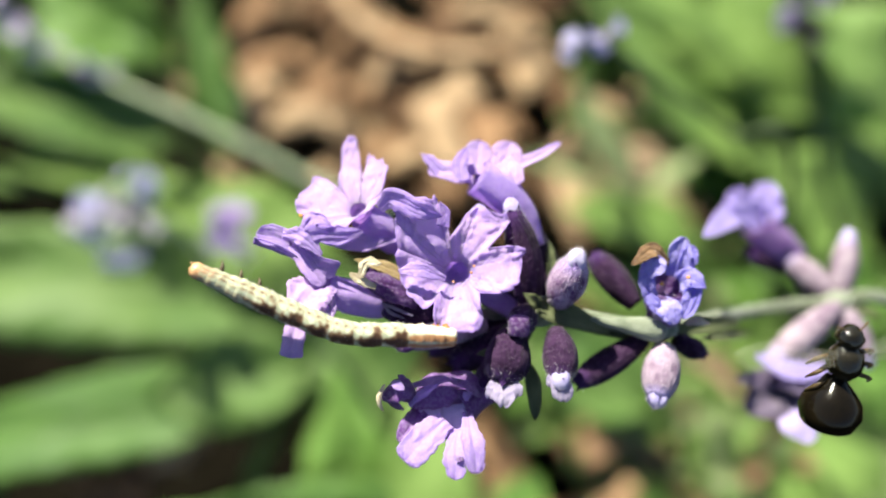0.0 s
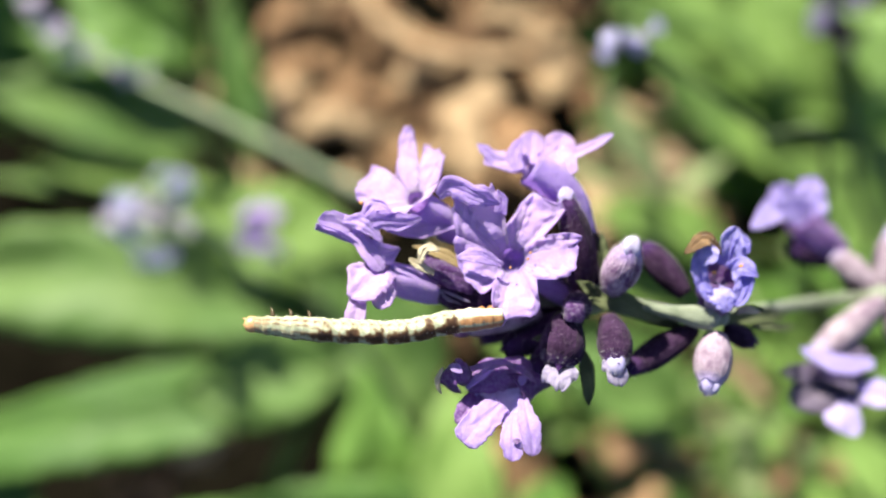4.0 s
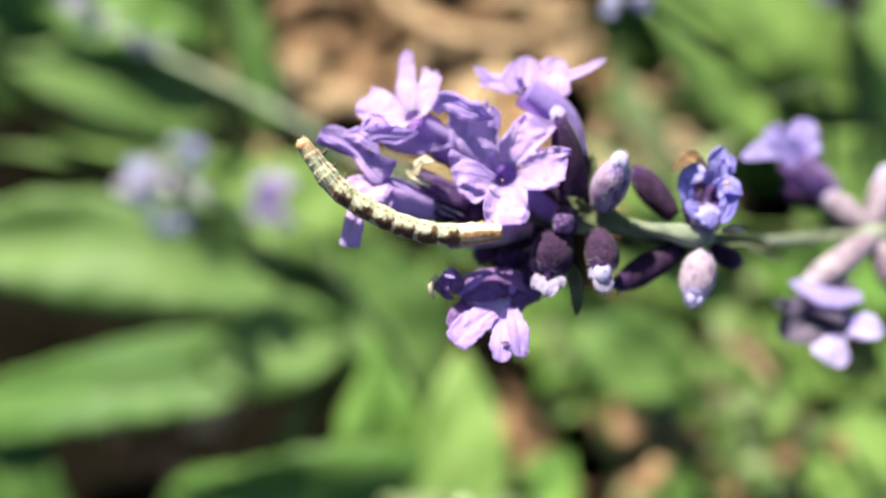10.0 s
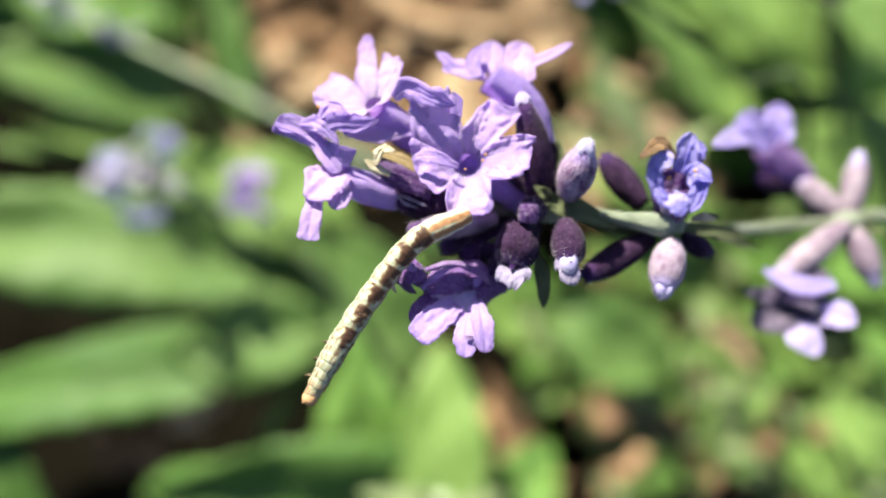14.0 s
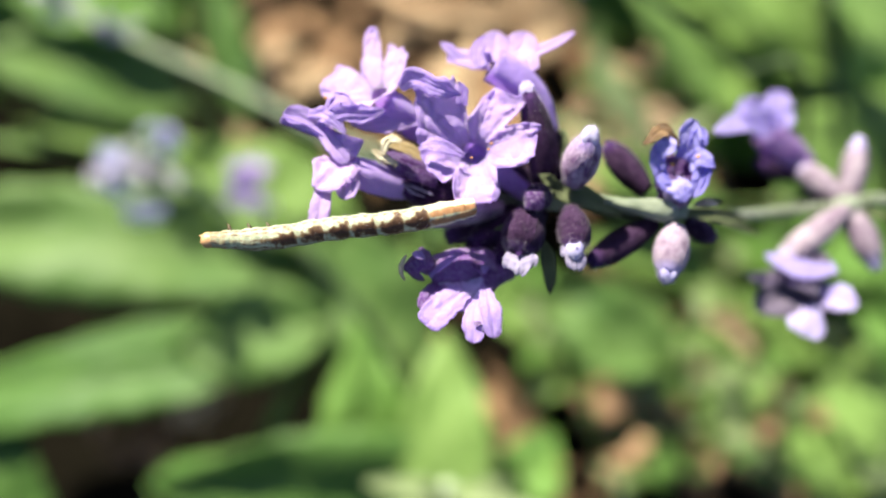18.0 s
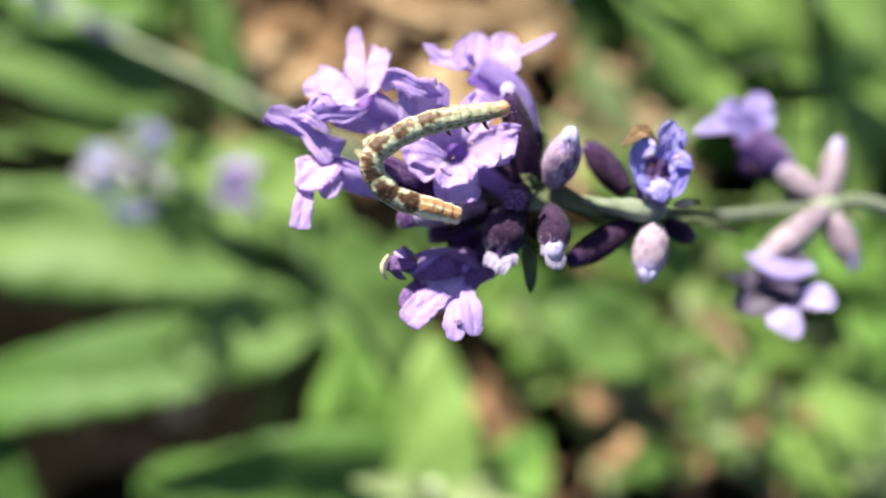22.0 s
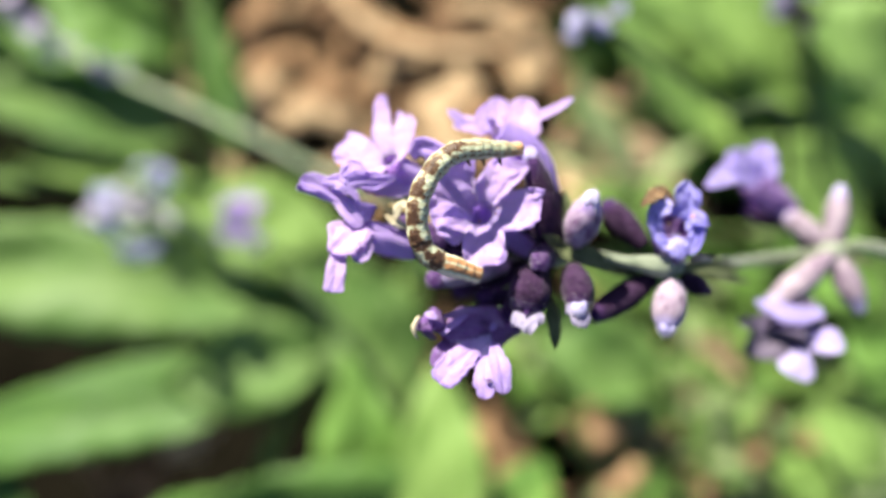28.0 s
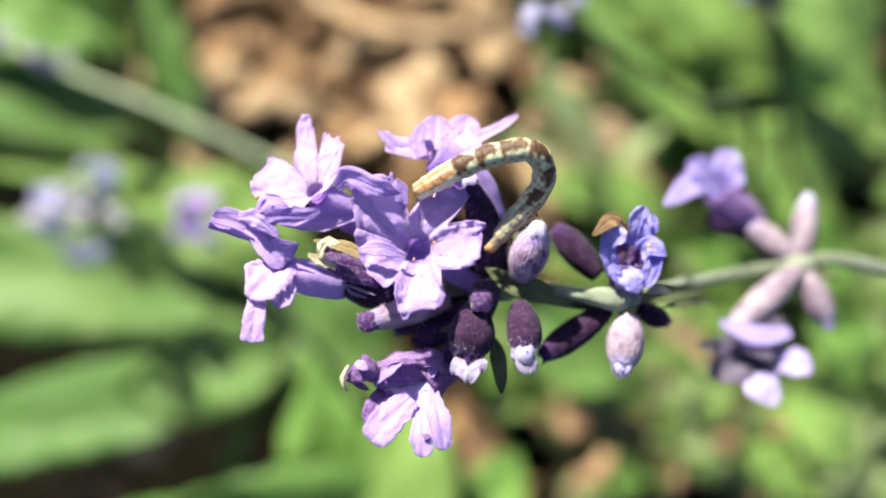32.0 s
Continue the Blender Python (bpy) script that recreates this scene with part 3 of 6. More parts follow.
# second and third whorls
calyx((20.57, -8.93, -67.60), (19.26, -13.42, -65.80), 3.3, CALYX_DOWNY, 1.9, down=320, seed=20)
calyx((22.22, -8.60, -70.00), (25.02, -10.12, -70.24), 2.0, CALYX, None, down=90, seed=21)
calyx((20.69, -7.09, -68.50), (20.48, -4.58, -66.60), 2.6, CALYX_PALE, None, down=160, seed=22)
calyx((48.47, -5.92, -89.37), (49.88, 1.48, -89.97), 3.1, CALYX_ASH, 1.7, down=200, seed=23)
calyx((48.09, -6.63, -88.20), (50.31, -13.32, -87.01), 3.3, CALYX_ASH, 1.7, down=220, seed=24)
calyx((48.20, -6.19, -89.37), (43.00, -0.77, -91.73), 3.3, CALYX_ASH, None, down=200, seed=25)
calyx((47.23, -6.72, -87.61), (38.00, -13.41, -85.25), 3.4, CALYX_ASH, None, down=240, seed=26)
calyx((49.19, -6.66, -91.73), (46.71, -4.36, -95.28), 2.9, CALYX, None, down=60, seed=27)

# narrow green bracts
for base, tip, w in (((7.75, -10.15, -66.00), (8.25, -15.38, -65.50), 1.5), ((10.33, -3.19, -70.00), (10.17, 0.70, -70.00), 1.0), ((8.85, -5.38, -67.00), (7.19, -4.03, -66.00), 1.2),
                     ((11.60, -6.71, -69.50), (18.17, -8.60, -70.00), 1.4), ((6.45, -7.68, -69.00), (4.97, -7.71, -67.00), 1.3), ((22.48, -6.91, -68.30), (25.11, -6.57, -68.00), 0.9),
                     ((24.48, -8.54, -69.50), (36.66, -9.99, -87.01), 1.0), ((48.36, -6.58, -87.72), (51.97, -8.19, -87.01), 1.3), ((7.55, -4.88, -67.60), (15.55, -7.76, -68.00), 2.4), ((21.06, -7.68, -68.40), (34.31, -8.28, -84.22), 1.8), ((6.05, -9.20, -66.00), (2.95, -9.21, -64.00), 1.2)):
    g = Geo()
    blade(g, base, tip, w, (0.2, 0.3, 1), sag=0.3, fold=0.3, wave=0.4, n=11, m=7, seed=w)
    part("bract", g, BRACT, spike, thick=0.1)

# the large bloom that faces the eye
b = corolla([(6.50, -5.58, -69.50), (3.10, -3.44, -67.60), (1.40, -2.35, -65.60)], [1.0, 1.2, 1.25], tint=0.3, label="wide open lilac bloom with a ruffled upper lip")
limb(b, (1.17, -2.15, -65.40), (-0.1, -0.05, 1), 1.1,
     [((-3.85, -0.02, -63.00), (-2.35, 4.03, -63.40), 5.5, 0.02, -0.2, 0.65), ((0.53, 1.02, -63.80), (4.65, 3.52, -65.60), 5.0, 0.12, 0.2, 0.9), ((4.06, 0.20, -63.20), (6.61, -1.71, -61.40), 4.6, 0.06, -0.3, 0.75),
      ((3.11, -3.73, -62.20), (1.34, -7.32, -60.40), 4.6, 0.14, -0.4, 0.75), ((-0.68, -4.19, -62.20), (-2.85, -3.90, -62.40), 2.4, 0.0, -0.3, 0.62)], 0.8, 0.9, throat_tint=0.3, seed=1.3)
lip(b, [(-5.52, 3.51, -63.00), (-4.31, 4.23, -62.60), (-1.97, 3.31, -62.20), (-0.05, 2.77, -62.60)], [0.8, 2.0, 1.7, 0.7], (0.0, -0.3, 1), ruffle=0.6, tint=0.32, seed=10, rag=2.2)
lip(b, [(-0.03, 1.95, -63.00), (0.16, 3.12, -62.80), (-0.27, 4.05, -62.80)], [1.2, 0.9, 0.3], (-0.4, -0.3, 1), ruffle=0.2, tint=0.1, seed=11)
lip(b, [(0.25, -2.57, -63.00), (-1.89, -1.76, -62.00), (-3.74, -1.88, -62.00)], [0.5, 1.3, 0.8], (0.0, 0.3, 1), ruffle=0.35, tint=0.6, seed=12, rag=1.8)
for p in ((0.92, -2.79, -62.80), (2.47, -2.03, -63.00), (2.68, -1.48, -63.20)):
    anther(b, p, 0.12)

# the bloom above it, with three tall lobes
b = corolla([(-3.10, 0.24, -69.80), (-4.60, 0.91, -68.40), (-6.22, 2.10, -67.00), (-7.37, 3.03, -66.00)], [1.0, 1.45, 1.5, 1.2], tint=0.65, label="pale lilac bloom with tall rounded lobes")
limb(b, (-7.60, 3.36, -66.00), (-0.2, 0.45, 1), 0.85,
     [((-11.27, 2.18, -64.20), (-12.70, 5.36, -67.00), 3.8, 0.10, 0.3, 0.9), ((-9.48, 5.50, -67.00), (-8.73, 10.43, -69.40), 2.8, -0.16, 0.3, 0.95), ((-7.44, 6.07, -67.00), (-5.94, 8.57, -68.20), 3.8, 0.10, 0.3, 0.9),
      ((-5.44, 5.02, -66.00), (-9.25, 1.76, -63.40), 2.6, -0.1, -0.4, 0.95)], 0.5, 0.5, throat_tint=0.85, seed=4.1)
lip(b, [(-8.69, 9.32, -68.60), (-8.47, 9.98, -68.50), (-8.31, 10.46, -68.60)], [0.8, 1.0, 0.6], (0.1, 0.2, 1), ruffle=0.2, tint=0.0, seed=13)
lip(b, [(-12.95, 0.27, -63.60), (-11.06, 1.24, -62.80), (-8.86, 1.15, -62.80), (-6.92, 1.54, -63.20)], [0.7, 1.7, 1.7, 1.0], (0.0, -0.2, 1), ruffle=0.6, tint=0.25, seed=14, rag=2.2)
lip(b, [(-12.62, 1.09, -63.40), (-11.09, 2.61, -62.90), (-9.61, 2.08, -62.80)], [0.8, 1.4, 0.5], (0.0, 0.4, 1), ruffle=0.8, tint=0.45, seed=15, rag=2.2)
lip(b, [(-4.17, 1.79, -67.00), (-6.98, 0.80, -65.60), (-10.25, 0.51, -64.80)], [2.2, 2.0, 0.9], (0.0, 0.1, 1), ruffle=0.3, tint=0.6, seed=16)
anther(b, (-12.52, 2.97, -64.60), 0.2)

# the bloom at the tip, seen from its side
b = corolla([(-4.71, -5.48, -67.80), (-6.27, -4.99, -66.80), (-8.56, -4.25, -65.80), (-10.51, -3.50, -65.20)], [0.8, 1.35, 1.5, 1.25], tint=0.55, label="lilac bloom seen from its side, one lip curled")
lip(b, [(-9.81, -3.22, -65.20), (-11.70, -1.30, -64.60), (-13.88, 0.74, -64.00), (-16.17, 1.37, -63.40)], [1.0, 1.5, 2.0, 2.4], (0.1, 0.35, 1), ruffle=0.4, tint=1.0, tip_tint=0.15, seed=21, cup=0.5, rag=1.0)
lip(b, [(-16.38, 0.76, -63.20), (-14.27, 0.01, -63.30), (-12.62, -0.78, -63.60)], [0.7, 0.8, 0.5], (0.0, -0.6, 1), ruffle=0.3, tint=0.2, seed=28)
lip(b, [(-13.92, 1.32, -63.60), (-12.10, 1.02, -62.80), (-10.43, -0.51, -63.00)], [0.8, 1.5, 0.8], (0.2, 0.1, 1), ruffle=0.9, tint=0.45, seed=22, rag=1.8)
lip(b, [(-12.40, -0.29, -64.20), (-10.69, -1.61, -63.50), (-8.87, -1.20, -63.20)], [0.7, 2.6, 0.8], (0.2, -0.5, 1), ruffle=0.4, tint=0.25, seed=23)
lip(b, [(-13.13, 0.43, -64.00), (-11.64, -1.52, -63.50), (-10.36, -3.18, -63.60)], [1.2, 1.6, 1.4], (0.2, 0.2, 1), ruffle=0.3, tint=0.75, seed=24)
lip(b, [(-10.07, -2.73, -64.60), (-11.46, -3.75, -63.20), (-13.10, -5.58, -62.50)], [2.6, 4.4, 2.6], (-0.1, 0.6, 1), ruffle=0.5, tint=1.0, seed=25, rag=1.4)
lip(b, [(-10.55, -3.03, -64.20), (-10.30, -4.95, -62.90), (-10.69, -6.48, -62.50)], [1.4, 2.2, 1.5], (0.2, 0.4, 1), ruffle=0.4, tint=0.9, seed=26)
lip(b, [(-12.46, -5.34, -63.00), (-12.71, -7.24, -62.50), (-12.94, -9.26, -62.20)], [1.5, 1.9, 2.1], (0.0, 0.4, 1), ruffle=0.3, tint=0.95, tip_tint=0.6, seed=27, blunt=0.12)

# the bloom at the back, seen from behind
b = corolla([(8.67, 0.33, -69.40), (7.42, 3.29, -68.80), (5.55, 5.21, -68.30), (3.15, 6.68, -67.90)], [1.0, 1.4, 1.7, 1.7], tint=0.45, label="lilac bloom seen from behind")
lip(b, [(2.82, 6.92, -68.00), (0.74, 7.17, -67.70), (-1.27, 7.62, -67.80)], [2.4, 2.0, 1.7], (0.0, 0.5, 1), ruffle=0.35, tint=0.85, seed=31, blunt=0.15, rag=1.4)
lip(b, [(-0.09, 7.03, -67.60), (-1.11, 8.14, -67.60), (-2.01, 8.85, -67.80)], [1.4, 1.1, 0.3], (0.1, 0.4, 1), ruffle=0.2, tint=0.5, tip_tint=0.0, seed=32)
lip(b, [(1.68, 6.21, -67.30), (1.56, 7.94, -67.60), (2.28, 9.46, -67.90)], [1.6, 1.5, 0.7], (-0.3, 0.2, 1), ruffle=0.3, tint=0.5, tip_tint=0.0, seed=37)
lip(b, [(3.08, 7.05, -68.60), (3.32, 8.76, -69.20), (3.44, 10.34, -69.60)], [2.0, 2.5, 2.2], (0.0, 0.4, 1), ruffle=0.3, tint=0.7, seed=33)
lip(b, [(5.32, 6.60, -68.50), (5.91, 8.40, -69.00), (6.38, 10.20, -69.40)], [2.0, 3.0, 2.6], (0.0, 0.5, 1), ruffle=0.3, tint=0.95, seed=34)
lip(b, [(5.38, 8.10, -68.20), (6.44, 6.96, -67.50), (6.53, 5.79, -67.20)], [2.4, 2.2, 1.2], (0.1, 0.5, 1), ruffle=0.3, tint=1.0, seed=36)
lip(b, [(6.45, 7.77, -68.70), (8.64, 8.60, -68.80), (11.12, 10.03, -69.00)], [1.7, 1.1, 0.8], (0.1, 0.7, 1), ruffle=0.25, tint=0.85, tip_tint=0.4, seed=35, cup=0.3)

# small closed buds between the blooms
for base, tip, w in (((6.49, 2.04, -66.40), (6.01, 4.53, -65.40), 1.7), ((2.69, 1.80, -66.60), (3.51, 3.94, -66.20), 1.7)):
    g = Geo()
    q = spline([base, Vector(base).lerp(Vector(tip), 0.5), tip], 7)
    tube(g, q, [w / 2 * k for k in (0.7, 0.95, 1.05, 1.05, 1.0, 0.82, 0.4)], 16, 4, 0.08, tint=0.9, wobble=0.12)
    part("bud_tip", g, PETAL_COOL, spike)

# the hanging bloom, a dark hood over a white throat
b = corolla([(4.62, -13.12, -67.60), (3.00, -13.34, -66.40), (1.12, -14.19, -65.20)], [0.9, 1.3, 1.9], PETAL_DARK, tint=0.35, label="hanging violet bloom, its hood shading a whitish throat")
lip(b, [(3.83, -13.87, -65.80), (2.04, -12.54, -64.80), (-0.32, -12.47, -64.00), (-2.72, -13.80, -63.60)], [1.6, 2.9, 3.0, 1.5], (0.0, 0.1, 1), PETAL_DARK, cup=-0.7, ruffle=0.3, tint=0.6, seed=41, rag=1.6)
# two thin lilac strips paint sunlit highlights onto the dark hood
lip(b, [(-2.93, -13.44, -63.00), (-1.59, -12.26, -62.80), (-0.24, -11.49, -63.40)], [0.5, 0.9, 0.5], (-0.3, 0.8, 0.8), PETAL, ruffle=0.5, tint=0.3, seed=43, rag=2.2)
lip(b, [(1.69, -13.34, -64.00), (2.09, -12.79, -63.80), (2.53, -12.49, -64.20)], [0.4, 0.8, 0.4], (0.1, 0.8, 0.8), PETAL, ruffle=0.2, tint=0.3, seed=48, rag=2.2)
lip(b, [(-2.42, -12.93, -63.20), (-3.63, -12.34, -61.80), (-5.26, -12.72, -62.60)], [1.6, 2.9, 2.3], (-0.2, 0.1, 1), PETAL_DARK, cup=-1.2, ruffle=0.35, tint=0.35, seed=44)
lip(b, [(-4.27, -11.23, -61.90), (-3.84, -11.40, -61.50), (-3.27, -11.80, -61.40)], [0.5, 0.9, 0.5], (0.0, 0.8, 0.8), PETAL, ruffle=0.2, tint=0.5, seed=50)
lip(b, [(-0.07, -13.89, -65.20), (-0.06, -15.33, -64.60), (-0.05, -16.77, -64.20)], [4.2, 4.0, 2.2], (0.0, 0.2, 1), PETAL_COOL, cup=0.5, ruffle=0.2, tint=1.0, seed=49)
lip(b, [(0.22, -14.78, -63.40), (-1.54, -15.95, -61.60), (-3.12, -17.62, -60.60)], [1.8, 2.9, 2.7], (0.1, 0.6, 1), PETAL, ruffle=0.4, tint=0.7, tip_tint=0.2, seed=45, blunt=0.2, rag=1.4)
lip(b, [(-1.88, -14.17, -64.40), (-2.89, -15.27, -62.60), (-3.78, -16.20, -61.60)], [1.6, 1.8, 0.9], (-0.3, -0.2, 1), PETAL_DARK, ruffle=0.3, tint=0.55, seed=51)
lip(b, [(1.28, -15.60, -63.40), (1.07, -17.30, -61.40), (1.02, -19.18, -60.80)], [1.2, 2.0, 1.6], (-0.1, 0.4, 1), PETAL, ruffle=0.4, tint=0.6, tip_tint=0.2, seed=46, blunt=0.15, rag=1.6)
lip(b, [(2.12, -14.28, -64.00), (2.53, -16.39, -61.60), (2.83, -18.73, -61.00)], [0.9, 2.0, 1.5], (0.15, 0.35, 1), PETAL, ruffle=0.35, tint=0.45, tip_tint=0.25, seed=47, blunt=0.15, rag=1.4)
# small dark scrap laid on the lobe in place of a dark hole
lip(b, [(1.05, -17.44, -60.90), (1.40, -17.46, -60.80), (1.70, -17.42, -60.90)], [0.25, 0.45, 0.2], (0.0, 0.3, 1), PETAL_DARK, ruffle=0.05, tint=0.7, seed=52)
# paler frills paint a highlight along the rim of the hood
for seed, spine in enumerate(([(-2.53, -11.77, -63.00), (-0.46, -11.24, -63.40), (1.56, -11.55, -64.00)], [(0.71, -11.45, -63.80), (2.32, -12.07, -64.20), (3.43, -13.16, -64.80)])):
    lip(b, spine, [0.5, 0.9, 0.4], (0.0, 0.7, 0.8), PETAL_DARK, ruffle=0.9, tint=0.85, seed=53 + seed, rag=2.2)
g2 = Geo()
tube(g2, spline([(-4.95, -11.56, -62.30), (-5.39, -12.38, -62.00), (-5.43, -13.15, -62.00), (-5.07, -13.77, -62.20)], 9), [0.08, 0.14, 0.2, 0.24, 0.24, 0.2, 0.17, 0.12, 0.06], 8, wobble=0.08)
part("dry_rim", g2, CREAM, b, "cream-coloured dried petal edge")

# faded, shrivelled bloom of the second whorl
b = corolla([(20.91, -7.12, -69.00), (20.86, -5.23, -68.20), (20.81, -3.61, -67.40)], [1.0, 1.5, 1.7], PETAL_DARK, tint=0.6, label="shrivelled blue-violet bloom with a dry brown top")
for i, (spine, widths, tint, end) in enumerate((
        ([(19.75, -5.72, -67.40), (18.50, -3.50, -66.20), (18.58, -1.01, -66.20)], [1.1, 1.5, 1.6], 0.55, 0.85),
        ([(18.43, -2.27, -66.00), (18.99, -1.51, -65.40), (19.54, -0.74, -65.50)], [1.0, 1.7, 1.3], 0.95, 1.0),
        ([(21.02, -2.51, -67.40), (21.46, -1.08, -66.80), (22.01, 1.03, -66.60)], [1.3, 2.2, 1.9], 0.65, 1.0),
        ([(21.97, -2.15, -67.00), (22.36, -0.71, -66.60), (22.88, 0.28, -66.60)], [1.2, 1.7, 1.0], 0.4, 0.7),
        ([(21.62, -3.09, -66.90), (22.42, -2.70, -66.10), (23.66, -3.56, -65.80)], [1.6, 1.9, 0.6], 0.75, 0.5),
        ([(22.75, -3.11, -66.40), (22.31, -4.75, -66.00), (21.58, -6.27, -66.00)], [1.4, 1.6, 1.0], 0.55, 0.7),
        ([(19.59, -4.78, -66.20), (20.21, -5.45, -65.40), (20.75, -6.72, -65.40)], [1.3, 2.3, 1.4], 0.95, 0.6),
        ([(18.56, -4.16, -66.00), (19.00, -5.02, -65.80), (19.55, -5.87, -66.00)], [0.8, 1.2, 0.7], 0.6, 0.4))):
    lip(b, spine, widths, (0, 0.3, 1), PETAL_BLUE, ruffle=0.6, tint=tint, tip_tint=end, seed=51 + i, rag=1.6, cup=0.3)
lip(b, [(20.32, -6.52, -68.00), (20.74, -4.29, -68.20), (21.09, -2.08, -68.00)], [3.2, 4.4, 3.0], (0, 0.1, 1), PETAL_DARK, cup=0.4, ruffle=0.4, tint=0.2, seed=63)
lip(b, [(20.47, -1.18, -66.40), (18.76, -0.07, -65.40), (16.82, -1.44, -65.20)], [0.8, 1.5, 0.8], (0, 0.6, 1), DRY, ruffle=0.5, seed=61, rag=1.8, label="dry brown shrivelled petal")
lip(b, [(22.58, -6.88, -68.00), (23.46, -6.65, -67.40), (24.55, -6.86, -67.40)], [0.5, 0.8, 0.4], (0, 0.6, 1), CREAM, ruffle=0.3, seed=62, label="small cream-coloured dry petal")
for p in ((21.97, -2.54, -65.40), (19.79, -3.16, -66.20)):
    anther(b, p, 0.19)

# upper bloom of the third whorl
b = corolla([(44.51, -1.11, -92.33), (41.90, 0.75, -92.09), (39.23, 3.30, -91.38)], [1.6, 2.3, 2.1], PETAL_DARK, tint=0.62, label="blue-violet bloom on a dark violet tube")
for i, (spine, widths, tint) in enumerate((([(39.96, 3.16, -91.38), (35.65, 4.17, -89.30), (27.43, 1.26, -76.94)], [2.7, 3.4, 1.4], 0.85), ([(39.28, 3.27, -91.15), (36.71, 5.89, -90.21), (36.10, 7.47, -90.21)], [2.7, 3.6, 2.5], 0.85),
                                           ([(39.81, 3.66, -91.38), (40.06, 5.99, -90.67), (40.89, 8.31, -90.67)], [3.2, 4.1, 2.7], 1.0), ([(39.89, 3.55, -90.91), (40.62, 4.30, -89.97), (41.45, 5.62, -89.97)], [2.3, 2.7, 1.6], 0.9))):
    lip(b, spine, widths, (0, 0.4, 1), PETAL_COOL, ruffle=0.6, tint=tint * 0.55, seed=71 + i, rag=1.4)
calyx((44.65, -1.95, -92.92), (38.52, -0.45, -92.33), 3.4, CALYX, None, down=60, seed=28)
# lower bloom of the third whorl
# the tube and the dark lips have their shade painted in with PETAL_SHADE
b = corolla([(43.70, -12.47, -86.90), (41.44, -14.89, -86.42), (40.11, -17.26, -85.72)], [1.6, 2.3, 2.9], PETAL_SHADE, tint=0.45, label="hanging bloom, its violet lip coloured dark for shade, with pale lobes")
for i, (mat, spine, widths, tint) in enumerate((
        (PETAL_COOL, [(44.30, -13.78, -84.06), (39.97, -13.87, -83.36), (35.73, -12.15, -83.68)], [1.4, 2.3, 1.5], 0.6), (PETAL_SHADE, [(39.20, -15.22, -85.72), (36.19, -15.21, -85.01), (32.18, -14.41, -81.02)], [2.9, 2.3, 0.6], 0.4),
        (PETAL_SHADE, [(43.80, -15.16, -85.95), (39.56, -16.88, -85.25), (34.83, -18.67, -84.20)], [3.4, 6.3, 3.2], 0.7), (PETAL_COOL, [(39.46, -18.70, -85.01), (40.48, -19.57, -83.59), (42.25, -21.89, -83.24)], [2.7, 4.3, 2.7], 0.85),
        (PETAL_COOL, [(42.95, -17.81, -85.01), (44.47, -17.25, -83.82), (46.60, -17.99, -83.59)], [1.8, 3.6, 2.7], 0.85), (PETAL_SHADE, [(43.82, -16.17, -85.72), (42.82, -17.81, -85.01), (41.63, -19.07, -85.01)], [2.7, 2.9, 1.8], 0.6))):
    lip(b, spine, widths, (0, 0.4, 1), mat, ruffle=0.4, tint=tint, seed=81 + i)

# the withered bloom behind: a cream rim, an ochre sheath and a dark calyx
calyx((0.78, -6.67, -71.60), (-6.72, -2.23, -65.60), 2.8, CALYX, None, down=60, seed=10, mouth=0.95)
lip(spike, [(-5.80, -3.32, -63.40), (-7.00, -2.79, -63.00), (-8.00, -2.04, -62.80)], [0.5, 0.8, 0.5], (0.1, 0.5, 1), CREAM, ruffle=0.9, seed=92, rag=2.4, label="cream-coloured withered rim of a calyx")
lip(spike, [(-7.10, -2.29, -62.70), (-6.50, -1.16, -62.50), (-5.30, -1.22, -62.70)], [0.6, 0.9, 0.5], (0.0, 0.6, 1), CREAM, ruffle=0.9, seed=93, rag=2.4, label="cream-coloured withered tip of a bloom")
lip(spike, [(-2.05, -3.44, -66.00), (-4.90, -1.73, -65.40), (-7.90, -0.92, -65.20)], [0.8, 1.2, 0.5], (0.0, 0.6, 1), OCHRE, ruffle=0.5, seed=90, label="dry ochre sheath of a withered bloom")
lip(spike, [(-2.03, -4.23, -65.60), (-4.27, -3.37, -64.40), (-7.00, -2.30, -63.60)], [2.2, 2.4, 1.6], (0.2, 0.5, 1), PETAL_DARK, ruffle=0.4, tint=0.05, seed=91, cup=-0.6, label="dark withered violet petal")
for seed, spine in enumerate(([(-5.27, -4.92, -65.60), (-4.17, -5.35, -65.20), (-2.65, -5.98, -65.20)], [(-5.50, -4.70, -65.80), (-4.71, -5.68, -65.40), (-3.46, -6.20, -65.40)])):
    lip(spike, spine, [0.15, 0.25, 0.1], (0.0, 0.5, 1), PETAL_FADED, ruffle=0.6, tint=0.6, seed=94 + seed, rag=3.0, label="whitish dry scrap on the calyx")

# ---- the looper caterpillar ----
BODY = []


def bend(t, tail, rear, middle, front, head):
    """The caterpillar's line at t seconds: five places from its tail to its head."""
    BODY.append((t, [Vector(p) for p in (tail, rear, middle, front, head)]))


bend(0.0, (0.75, -7.40, -61.00), (-3.93, -7.12, -60.60), (-8.56, -6.74, -60.20), (-14.02, -4.47, -59.70), (-19.85, -1.78, -59.20))
bend(1.0, (0.18, -7.04, -61.00), (-3.90, -7.07, -60.60), (-8.16, -6.95, -60.20), (-14.01, -5.03, -59.70), (-20.15, -2.11, -59.20))
bend(2.0, (0.09, -7.24, -61.00), (-4.22, -7.23, -60.60), (-8.73, -6.98, -60.20), (-14.35, -5.22, -59.70), (-20.65, -2.50, -59.20))
